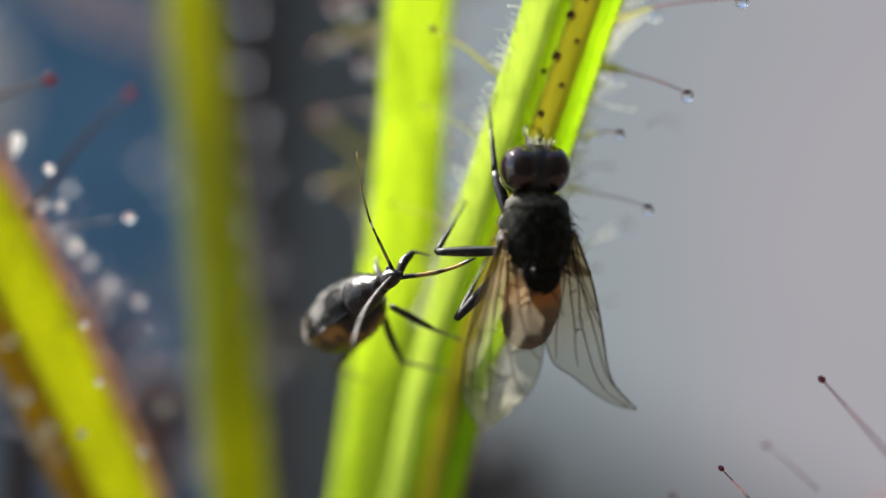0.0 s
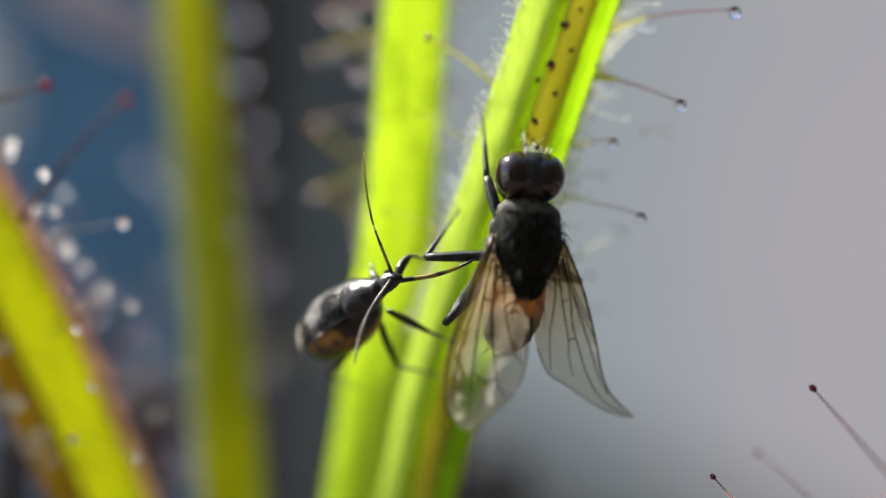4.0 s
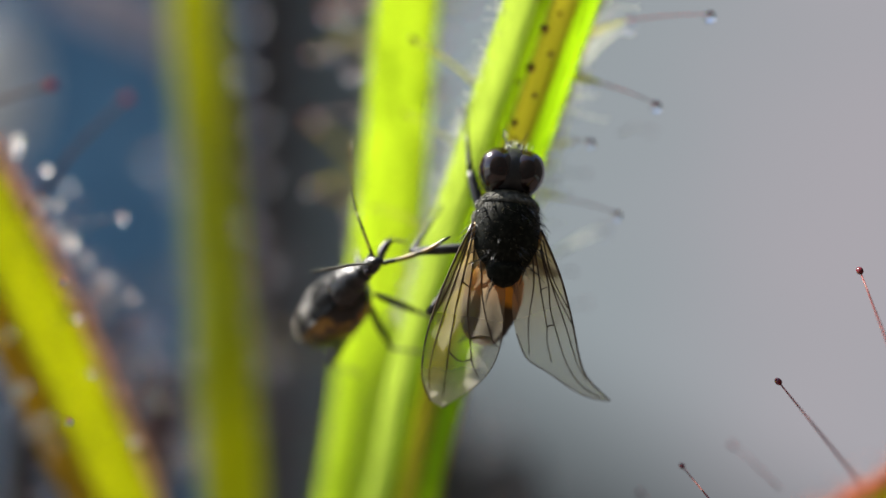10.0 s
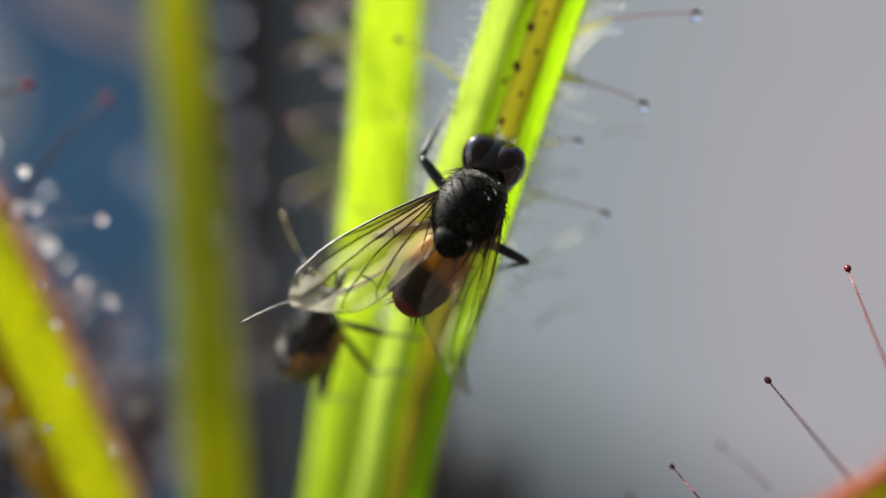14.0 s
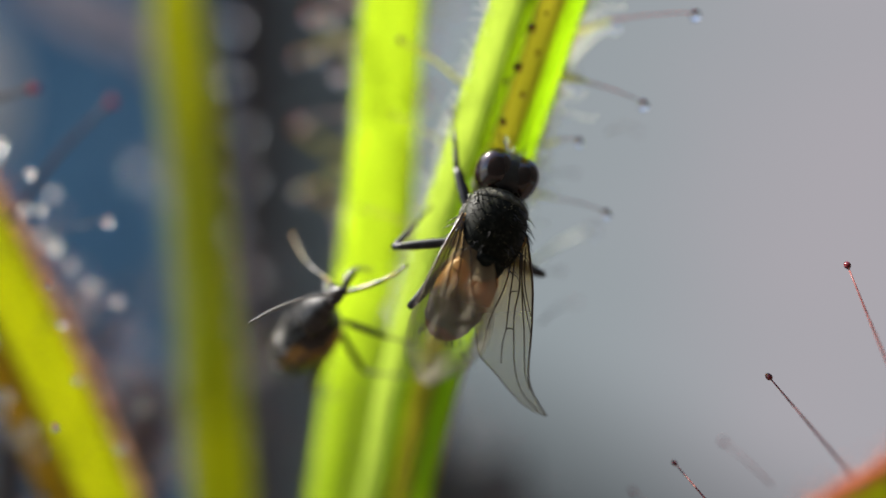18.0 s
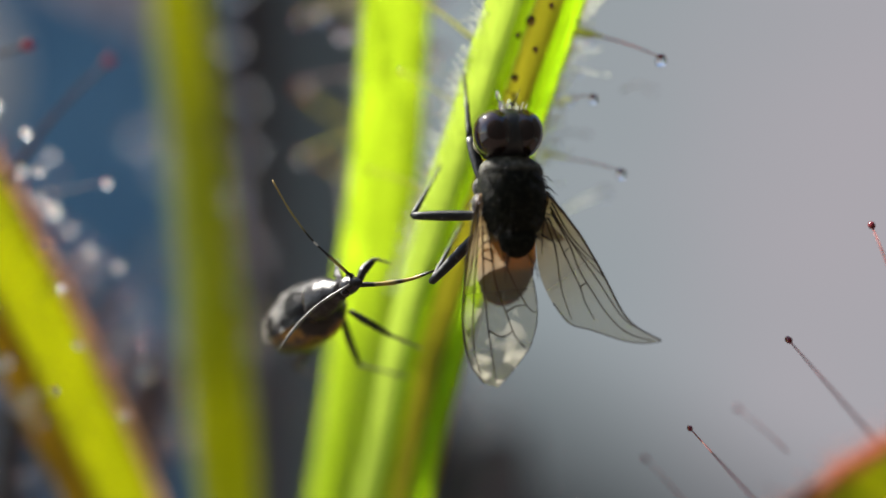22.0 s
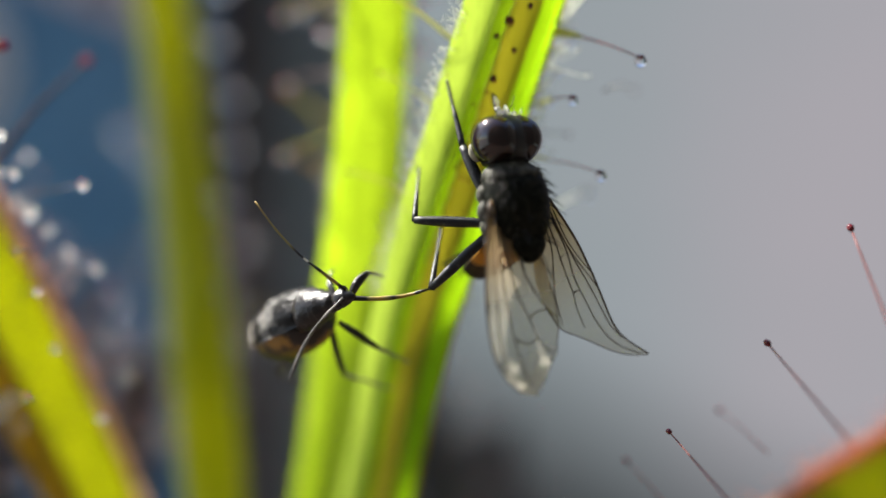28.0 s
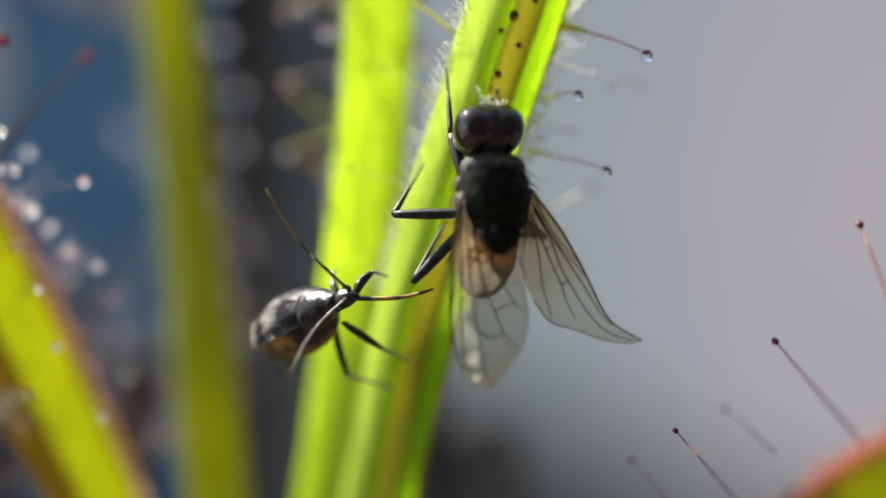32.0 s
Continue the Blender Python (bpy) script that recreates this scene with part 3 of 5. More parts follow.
def fuzz(parent, line, width, face, s0, s1, count, length, seed, profile, sides=(-1, 1), mat=HAIR, r=0.012):
    """Fine pale hairs along the edges of a blade."""
    rnd = random.Random(seed)
    verts, faces = [], []

    def ring(c, way, k):
        side = way.orthogonal().normalized()
        up = way.cross(side)
        verts.extend(((c + (side * a + up * b) * k) * MM)[:] for a, b in ((1, 0), (0, 1), (-1, 0), (0, -1)))
        return len(verts) - 4

    def rod(rings):
        for a, b in zip(rings, rings[1:]):
            faces.extend((a + m, a + (m + 1) % 4, b + (m + 1) % 4, b + m) for m in range(4))

    for _ in range(count):
        s = rnd.uniform(s0, s1)
        p, d, across, out = frame_at(line, s, face)
        u = rnd.choice(sides) * rnd.uniform(0.82, 1.0)
        w = width(s) / 2
        q = p + across * (u * w) + out * profile(u) * w
        way = (across * math.copysign(1, u) * rnd.uniform(0.5, 1) + d * rnd.uniform(-0.2, 0.7) + out * rnd.uniform(-0.4, 0.7)).normalized()
        k = length * rnd.uniform(0.4, 1.2)
        rings = [ring(q, way, r), ring(q + way * k * 0.5, way, r * 0.8), ring(q + way * k + Vector((0, 0, -0.06 * k)), way, r * 0.5)]
        if rnd.random() < 0.6:
            rings += [ring(q + way * (k + r * 1.2), way, r * 2.2), ring(q + way * (k + r * 3.2), way, r * 2.0), ring(q + way * (k + r * 4.4), way, r * 0.3)]
        rod(rings)
    me = bpy.data.meshes.new("fine_hairs")
    me.from_pydata(verts, [], faces)
    me.shade_smooth()
    me.materials.append(mat)
    ob = new("fine_hairs", me)
    ob.parent = parent
    ob["label"], ob["kind"] = "fine pale hairs along the leaf edge", "stuff"


def plant(name, label, group="sundew leaves"):
    return thing(name, Matrix.Translation((0, 0, EYE)), label, "sundew leaf", group)


TOWARD = Vector((0, -1, 0))


def twisting(low, high):
    """A blade's facing that turns about its length from low to high."""
    def facing(s):
        k = min(max((s - 0.46) / 0.32, 0.0), 1.0)
        return Vector((low + (high - low) * k, -1, 0))
    return facing


def main_leaf():
    leaf = plant("sundew_leaf", "bright yellow-green channelled sundew leaf with a brown gland groove")
    line = smooth_line([(-20, 31, -122), (-11, 29.5, -60), (-6.78, 30.46, -40.2), (-4.14, 29.66, -25.3), (-2.36, 28.2, -16.3), (-0.78, 25.8, -8.7), (0.29, 23.2, -3.72), (1.42, 21.5, 0.0),
                        (2.51, 21.0, 3.23), (3.73, 20.6, 6.96), (5.2, 20.3, 11.5), (8.3, 20.0, 20)], 160)
    width = lambda s: (2.36 + 0.63 * min(max((s - 0.46) / 0.32, 0), 1)) * max(sample(line, s)[0].y / 21.5, 1.0)
    face = twisting(-0.42, 0.4)
    blade(leaf, line, width, channel, 0.22, LEAF_PALE, face, -1.0, -0.36, "margin", "pale fuzzy yellow-green margin", n_across=10)
    blade(leaf, line, width, channel, 0.32, LEAF_FOLD, face, -0.36, -0.10, "fold", "darker green raised fold", n_across=8)
    blade(leaf, line, width, lambda u: channel(u) + 0.004, 0.30, GROOVE, face, -0.10, 0.46, "groove", "amber-olive groove dotted with red glands")
    blade(leaf, line, width, channel, 0.30, LEAF, face, 0.46, 0.93, "flank", "bright green translucent flank", n_across=10)
    blade(leaf, line, width, channel, 0.24, LEAF_FLUSH, face, 0.93, 1.0, "rim", "thin orange-flushed rim", n_across=3)
    # wet white line where the fold meets the groove
    crest = []
    for k in range(90):
        p, d, across, out = frame_at(line, 0.60 + 0.38 * k / 89, face)
        w = width(0.60 + 0.38 * k / 89) / 2
        crest.append(p + across * (-0.10 + 0.02 * math.sin(k * 1.7)) * w + out * (channel(-0.10) * w + 0.03))
    part("crest", tube(bmesh.new(), crest, [0.012 + 0.012 * abs(math.sin(k * 2.3)) for k in range(90)], 5), HAIR, leaf, "wet white line along the fold")
    rnd = random.Random(5)
    # red glands that stand in the groove
    for x, z, k in ((3.51, 6.49, 1.2), (3.12, 5.36, 1.25), (2.78, 4.93, 0.8), (3.26, 4.55, 0.75), (2.69, 3.78, 1.0), (3.70, 5.76, 0.75), (3.4, 7.3, 1.0), (3.95, 6.9, 0.6)):
        tentacle(leaf, (x + 0.05, 20.9, z + 0.05), (x, 20.4, z), 0.037 * k, 0.11 * k, STALK_RED, GLAND)
    for _ in range(70):
        s = rnd.uniform(0.66, 0.98)
        p, d, across, out = frame_at(line, s, face)
        q = p + across * rnd.uniform(-0.36, 0.45)
        if 3.6 < q.z < 7.4:
            continue
        tentacle(leaf, q, q + out * rnd.uniform(0.1, 0.35) + d * rnd.uniform(-0.1, 0.2), 0.022, 0.05, STALK_RED, GLAND, wet=rnd.random() < 0.5)
    # long sticky hairs: a stout green foot, then a thin red stalk
    for base, mid, tip, r, drop in (((4.61, 21.27, 5.26), (5.29, 20.97, 5.03), (6.73, 20.37, 4.33), 0.10, 0.16), ((4.13, 21.78, 3.31), (4.5, 21.2, 3.33), (4.92, 20.6, 3.28), 0.075, 0.14),
                                    ((3.7, 22.18, 1.84), (4.4, 21.5, 1.63), (5.71, 20.6, 1.19), 0.075, 0.15), ((4.9, 21.6, 6.6), (6.0, 21.0, 6.9), (8.2, 20.3, 6.9), 0.08, 0.16)):
        tapered_tentacle(leaf, base, mid, tip, r, drop)
    for base, tip, r, drop, mat in (((4.6, 21.57, 5.5), (6.51, 23.17, 7.51), 0.05, 0.2, HAIR), ((4.1, 21.78, 4.18), (5.23, 22.97, 5.44), 0.05, 0.14, HAIR), ((4.8, 21.47, 6.0), (5.94, 22.47, 7.15), 0.035, 0.12, HAIR), ((3.9, 21.9, 2.6), (4.6, 22.5, 3.5), 0.035, 0.1, HAIR), ((3.6, 22.0, 1.4), (4.25, 22.7, 2.2), 0.035, 0.1, HAIR),
                                    ((4.2, 21.98, 3.6), (4.83, 22.58, 4.4), 0.05, 0.1, HAIR), ((3.7, 22.3, -0.4), (6.2, 25.0, 0.85), 0.05, 0.16, HAIR),
                                    ((1.75, 21.3, 4.9), (-0.26, 21.6, 6.42), 0.045, 0.05, STALK), ((1.3, 21.4, 3.0), (-0.56, 22.6, 4.37), 0.03, 0.05, STALK),
                                    ((0.3, 22.0, 0.6), (-1.6, 23.0, 1.4), 0.03, 0.06, STALK)):
        tentacle(leaf, base, tip, r, drop, mat, GLAND, (0, 0, 0.12), gland_size=0.5 if mat is HAIR else 1.0)
    for tip in ((5.3, 23.4, 2.6), (4.85, 23.2, -0.6), (7.7, 24.5, 4.2), (5.6, 24.5, -1.7)):
        tentacle(leaf, (tip[0] - 1.6, 22.0, tip[2] - 0.5), tip, 0.022, 0.12, STALK_PALE, GLAND, (0, 0, 0.2), wet=False, gland_size=1.4)
    fuzz(leaf, line, width, face, 0.56, 0.96, 800, 0.5, 11, channel, r=0.010)
    fuzz(leaf, line, width, face, 0.60, 0.97, 46, 1.1, 14, channel, sides=(1,), r=0.02)
    return leaf


def second_leaf():
    leaf = plant("sundew_leaf", "lime-green flat sundew leaf with pale edge hairs behind the insects")
    line = smooth_line([(-14, 34, -122), (-9.8, 33.8, -68), (-8.0, 33.2, -46.5), (-6.1, 32.2, -28.3), (-4.65, 31.2, -17.0), (-3.42, 29.9, -10.1), (-2.17, 27.4, -3.33), (-1.46, 26.0, 0.0),
                        (-1.12, 26.0, 4.4), (-0.84, 26.0, 8.8), (-0.68, 26.0, 11.0), (-0.6, 25.9, 12.4)], 140)
    width = lambda s: (2.20 + 0.28 * min(max((sample(line, s)[0].z + 12) / 10, 0), 1)) * sample(line, s)[0].y / 25.5 * min(max((12.6 - sample(line, s)[0].z) / 2.0, 0.1), 1) ** 0.5
    profile = lambda u: 0.10 * u * u + 0.05 * math.cos(u * 9)
    face = lambda s: Vector((-0.6 + 1.1 * min(max((sample(line, s)[0].z + 6) / 10, 0), 1), -1, 0))
    blade(leaf, line, width, profile, 0.3, LEAF_LIME, face, -1, 1, "flank", "bright lime-green translucent blade")
    rnd = random.Random(8)
    for s, u in ((0.89, 0.35), (0.83, -0.3), (0.78, 0.5), (0.74, -0.1), (0.92, 0.1), (0.69, 0.3)):
        p, d, across, out = frame_at(line, s, face)
        q = p + across * u + out * 0.05
        tentacle(leaf, q, q + out * 0.28 + d * 0.1 - across * 0.15, 0.02, 0.05, STALK, GLAND, wet=False, gland_size=1.5)
    fuzz(leaf, line, width, face, 0.62, 0.98, 420, 0.45, 12, profile, r=0.008)
    for k in range(90):
        s = rnd.uniform(0.62, 0.95)
        p, d, across, out = frame_at(line, s, face)
        side = 1 if k % 7 else -1
        q = p + across * side * 1.15
        tip = q + across * side * rnd.uniform(0.2, 2.0 if side > 0 else 1.1) + d * rnd.uniform(-0.4, 0.7) - out * rnd.uniform(-0.5, 7.0)
        skin = rnd.choice((STALK, STALK_PALE, STALK_ROSY, STALK_OLIVE))
        tentacle(leaf, q, tip, rnd.uniform(0.025, 0.06), rnd.uniform(0.08, 0.2), skin, GLAND_PINK, (0, 0, 0.1), dew=DEW)


def far_stem():
    leaf = plant("sundew_leaf", "thick olive-green sundew stalk far out of focus")
    line = smooth_line([(-4.00, 50.0, -122.00), (-7.23, 40.0, -49.36), (-8.74, 34.5, -20.15), (-9.82, 35.5, -11.94), (-10.80, 37.0, -6.35), (-12.36, 40.0, 0.00), (-14.04, 43.0, 7.38), (-15.10, 44.0, 13.60), (-15.60, 44.0, 18.40)], 90)
    width = lambda s: (3.6 - 0.9 * max(s - 0.5, 0) / 0.5) * sample(line, s)[0].y / 44
    blade(leaf, line, width, rounded, 1.6, LEAF_FAR, TOWARD, -1, 1, "stalk", "olive-green rounded stalk")
    fuzz(leaf, line, width, TOWARD, 0.4, 0.95, 160, 0.9, 19, rounded)
    # dewy hairs that stand off the stalk
    for tip in ((-12.3, 46.0, 14.8), (-12.7, 46.5, 11.5), (-11.8, 47.0, 8.2), (-11.8, 47.5, 5.0), (-12.4, 47.0, 1.7), (-11.6, 48.0, -1.4), (-12.2, 47.0, -4.3), (-17.8, 48.0, 4.1), (-19.6, 49.0, 5.9), (-11.0, 47.0, -7.2), (-12.8, 47.0, -10.0)):
        i = min(range(len(line)), key=lambda k: abs(line[k].z - tip[2] + 0.6))
        tentacle(leaf, line[i], tip, 0.10, 0.42, STALK_ROSY, GLAND, (0, 0, 0.5), dew=DEW, gland_size=0.6)


def arching_leaf():
    leaf = plant("sundew_leaf", "dull mauve-grey sundew leaf arching over behind the stalk", "background sundew leaves")
    line = smooth_line([(-12, 82, -122), (-20.5, 80, -47), (-23.5, 80, -14), (-25.2, 80, 4), (-27.0, 80, 16), (-30.3, 80.0, 22.7), (-34.9, 80.0, 25.5), (-40.1, 80.0, 27.7), (-45.6, 80.0, 30.7)], 60)
    blade(leaf, line, lambda s: 3.0 + 2.6 * math.sin(math.pi * min(max((s - 0.6) / 0.4, 0), 1)), rounded, 0.4, LEAF_MAUVE, TOWARD, -1, 1, "flank", n_across=8)
    part("midrib", tube(bmesh.new(), [p + Vector((0, -0.5, 0)) for p in line], [0.7 - 0.5 * k / (len(line) - 1) for k in range(len(line))], 7), STALK_ROSY, leaf, "rosy midrib")
    for tip in ((-33.5, 79, 21), (-37, 79, 24), (-30, 79, 19.5)):
        i = min(range(len(line)), key=lambda k: abs(line[k].x - tip[0]))
        tentacle(leaf, line[i], tip, 0.2, 0.4, STALK_ROSY, GLAND, dew=DEW)


def near_leaf():
    leaf = plant("sundew_leaf", "yellow-green sundew leaf with red-flushed edge and many dewy hairs")
    line = smooth_line([(12, 33, -122), (6, 32.3, -66), (0.24, 32.19, -48.4), (-3.51, 32.06, -35.09), (-6.24, 31.71, -25.74), (-11.06, 29.81, -13.96), (-12.42, 29.14, -9.85), (-13.34, 28.46, -6.96),
                        (-14.18, 27.79, -4.26), (-15.04, 27.1, -1.74), (-15.96, 26.55, 0.64), (-17.02, 26.29, 2.64), (-19.38, 25.75, 6.78), (-23.31, 25.75, 12.61)], 120)
    width = lambda s: 2.48
    face = Vector((0.15, -1, 0))
    profile = lambda u: 0.35 * math.sqrt(max(1 - u * u, 0)) - 0.1 * u
    # the shade on this far flank is put into its olive-brown colour
    blade(leaf, line, width, profile, 0.3, LEAF_SHADED, face, -1.75, -1.0, "shaded_flank", "far flank past the groove, its shade coloured in olive-brown", n_across=6)
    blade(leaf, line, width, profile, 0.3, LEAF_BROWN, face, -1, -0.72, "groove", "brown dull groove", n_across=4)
    blade(leaf, line, width, profile, 0.3, LEAF_NEAR, face, -0.72, 0.74, "flank", "bright yellow-green translucent flank")
    blade(leaf, line, width, profile, 0.3, LEAF_FLUSH, face, 0.74, 0.86, "border", "orange-flushed border", n_across=3)
    blade(leaf, line, width, profile, 0.3, LEAF_ROSE, face, 0.86, 1, "margin", "rosy orange flushed margin", n_across=4)
    fuzz(leaf, line, width, face, 0.5, 0.96, 240, 0.6, 23, profile, sides=(1,), mat=STALK_PINK, r=0.009)
    # dewdrops with their stalks: tip, stalk thickness, drop
    tips = [((-8.4, 16.8, -0.79), 0.03, 0.11), ((-8.3, 16.9, -4.2), 0.03, 0.12), ((-9.62, 22.5, 1.0), 0.05, 0.2), ((-9.98, 24.1, -1.64), 0.05, 0.2),
            ((-13.31, 23.00, 3.48), 0.03, 0.25), ((-13.67, 23.50, 3.21), 0.03, 0.21), ((-11.78, 22.00, 2.44), 0.03, 0.21), ((-11.96, 23.00, 1.39), 0.03, 0.21),
            ((-13.11, 24.00, 1.52), 0.03, 0.22), ((-12.05, 24.00, 0.20), 0.03, 0.30), ((-13.07, 25.00, 0.58), 0.03, 0.22), ((-12.26, 25.50, -0.42), 0.03, 0.20),
            ((-11.34, 25.00, -1.13), 0.03, 0.21), ((-10.74, 22.00, -2.20), 0.03, 0.16), ((-10.51, 22.50, -3.99), 0.03, 0.16), ((-14.26, 25.01, -4.94), 0.03, 0.33),
            ((-13.97, 26.01, -6.31), 0.03, 0.33), ((-14.92, 27.01, -7.03), 0.03, 0.30), ((-9.36, 23.00, -6.27), 0.03, 0.18), ((-10.27, 27.00, -5.77), 0.03, 0.25),
            ((-14.19, 27.01, -7.44), 0.03, 0.28), ((-14.78, 25.01, -3.06), 0.03, 0.25), ((-13.20, 26.00, 2.20), 0.03, 0.20)]
    rnd = random.Random(3)
    for tip, r, drop in tips:
        tip = Vector(tip)
        i = min(range(len(line)), key=lambda k: abs(line[k].z - (tip.z - (1.2 if tip.y > 20 else 0.2))))
        base = line[i] + Vector((rnd.uniform(0.1, 0.5), -0.3, 0))
        if tip.y < 18:
            base = tip * ((line[i].y - 0.3) / tip.y)
        if (tip - base).length < 1.6:
            base = tip + Vector((-0.05, 0.7, -0.1))
        tentacle(leaf, base, tip, r * 0.6, drop * 0.72, STALK_DARK, GLAND_PINK, (rnd.uniform(-0.2, 0.2), 0, 0.2) if tip.y > 18 else (0, 0, 0), gland_size=0.9, dew=DROP if tip.y < 18 else DEW_BRIGHT)
    for tip, base in (((-12.3, 22.9, 5.22), (-15.4, 22.5, 3.4)), ((-10.55, 24.7, 5.13), (-13.1, 23.2, 1.0))):
        tentacle(leaf, base, tip, 0.06, 0.12, STALK_DUSKY_RED, GLAND_CRIMSON, (0, 0, 0.3), wet=False, gland_size=1.3)
    fuzz(leaf, line, width, face, 0.5, 0.95, 120, 0.6, 13, profile, mat=STALK_PINK, r=0.009)
    # a brush of blurred rosy hairs behind the edge, each with its drop
    for _ in range(70):
        k = rnd.uniform(0.44, 0.73)
        p, d, across, out = frame_at(line, k, face)
        side = 1 if rnd.random() < 0.7 else -1.75
        low = min(max((-1.0 - p.z) / 6.0, 0.0), 1.0)
        reach = rnd.uniform(0.2, 0.6 + 1.6 * low) if side > 0 else rnd.uniform(0.2, 1.6)
        tip = p + across * (side * 1.1 + math.copysign(reach, side)) - out * rnd.uniform(0.0, 3.5) + Vector((0, 0, rnd.uniform(-0.2, 1.6)))
        tentacle(leaf, p + across * side * 1.05 - out * 0.2, tip, rnd.uniform(0.018, 0.032), rnd.uniform(0.06, 0.15), STALK_ROSY if rnd.random() < 0.25 else STALK_DUSKY_RED, GLAND_PINK, (0, 0, rnd.uniform(0, 0.4)), gland_size=0.9, dew=DEW)


def corner_leaf():
    leaf = plant("sundew_leaf", "yellow-green sundew leaf tip with a red rim and long red hairs")
    line = smooth_line([(3.0, 24, -122), (4.2, 20, -60), (5.1, 17.9, -34), (5.5, 16.9, -21.5), (5.95, 16.2, -14), (6.35, 15.1, -8.6), (8.1, 14.5, -6.7), (10.05, 14.5, -5.4), (13.1, 14.7, -3.8), (18.8, 15.3, -1.5)], 80)
    width = lambda s: 1.8
    face = Vector((0.3, -1, 0.12))
    profile = lambda u: 0.3 * math.sqrt(max(1 - u * u, 0))
    blade(leaf, line, width, profile, 0.3, LEAF_NEAR, face, -0.72, 1, "flank", "yellow-green flank")
    fuzz(leaf, line, width, face, 0.55, 0.95, 160, 0.5, 27, profile, sides=(-1,), mat=STALK_PINK, r=0.012)
    blade(leaf, line, width, profile, 0.3, LEAF_FLUSH, face, -0.84, -0.72, "margin", "orange-flushed border", n_across=3)
    blade(leaf, line, width, profile, 0.3, LEAF_RED, face, -1, -0.84, "rim", "orange-red rim", n_across=4)
    for tip, base, r, wet in (((7.31, 19.3, -5.77), (8.6, 16.0, -7.6), 0.03, False), ((9.54, 18.5, -3.31), (10.9, 15.9, -5.9), 0.035, False),
                              ((6.9, 22, -7.4), (7.9, 21.2, -8.5), 0.02, False), ((9.9, 22.5, -6.0), (10.9, 21.4, -7.0), 0.02, False), ((11.6, 18.5, -0.4), (12.2, 15.9, -5.1), 0.035, False)):
        tentacle(leaf, base, tip, r * 0.85, 0.05, STALK_RED, GLAND, (-0.12, 0, 0.15), wet=wet, gland_size=1.4 if r > 0.025 else 2.4)


def back_leaf(x, y, z, lean, count, seed, spread=9.0, top=40.0, wide=0.022, thick=0.0016, pale=False, extra=(), skin=LEAF_DULL):
    """A dewy leaf far behind, all blur."""
    leaf = plant("sundew_leaf", "blurred reddish-brown sundew leaf bristling with dewy hairs", "background sundew leaves")
    rnd = random.Random(seed)
    line = smooth_line([(x - lean * 1.4, y, -122), (x - lean, y, -60), (x, y, z), (x + lean * 0.5, y, max(top, z + 4))], 40)
    blade(leaf, line, lambda s: y * wide, rounded, 0.4, skin, TOWARD, -1, 1, "flank", n_across=8)
    for base, tip in extra:
        tentacle(leaf, base, tip, 0.095, 0.12, STALK_OLIVE, GLAND_ORANGE, (0, 0, -0.25), wet=False, gland_size=0.75)
    for _ in range(count):
        s = rnd.uniform(0.5, 1.0)
        p, d, across, out = frame_at(line, s, TOWARD)
        a = rnd.uniform(0, 2 * math.pi)
        tip = p + (across * math.cos(a) + out * math.sin(a) * 0.6) * spread * rnd.uniform(0.5, 1) + Vector((0, 0, rnd.uniform(-1, 4)))
        tentacle(leaf, p, tip, y * thick * 0.8, y * 0.0036, STALK_PALE if pale else STALK_DARK if rnd.random() < 0.5 else STALK_DUSKY_RED if rnd.random() < 0.8 else STALK_OLIVE, GLAND, (0, 0, rnd.uniform(0, 1)), dew=DEW)


main_leaf()
second_leaf()
far_stem()
arching_leaf()
near_leaf()
corner_leaf()
back_leaf(-2.6, 34, -2, 1, 0, 2, 4.0, extra=(((-2.9, 33.6, 4.2), (-5.5, 33, 5.8)), ((-2.4, 33.6, 9.0), (-4.9, 33, 11.0)), ((-2.7, 33.6, 2.2), (-4.6, 33, 2.7))))
back_leaf(-25, 84, -22, 2, 50, 5, 11, -2)
back_leaf(-44, 90, -26, 5, 40, 7, 13, -6)
back_leaf(-23.5, 58, -22, 3, 44, 9, 6, -10, 0.07)
back_leaf(-35, 60, -24, 3, 40, 12, 6, -9, 0.07)
back_leaf(-9, 70, -40, 3, 26, 4, 8, -6)
back_leaf(3.2, 64, -30, -9, 40, 6, 7, -14, 0.09, pale=True, skin=LEAF_SLATE)
back_leaf(9.5, 90, -44, -5, 30, 16, 8, -24, 0.09, skin=LEAF_SLATE)


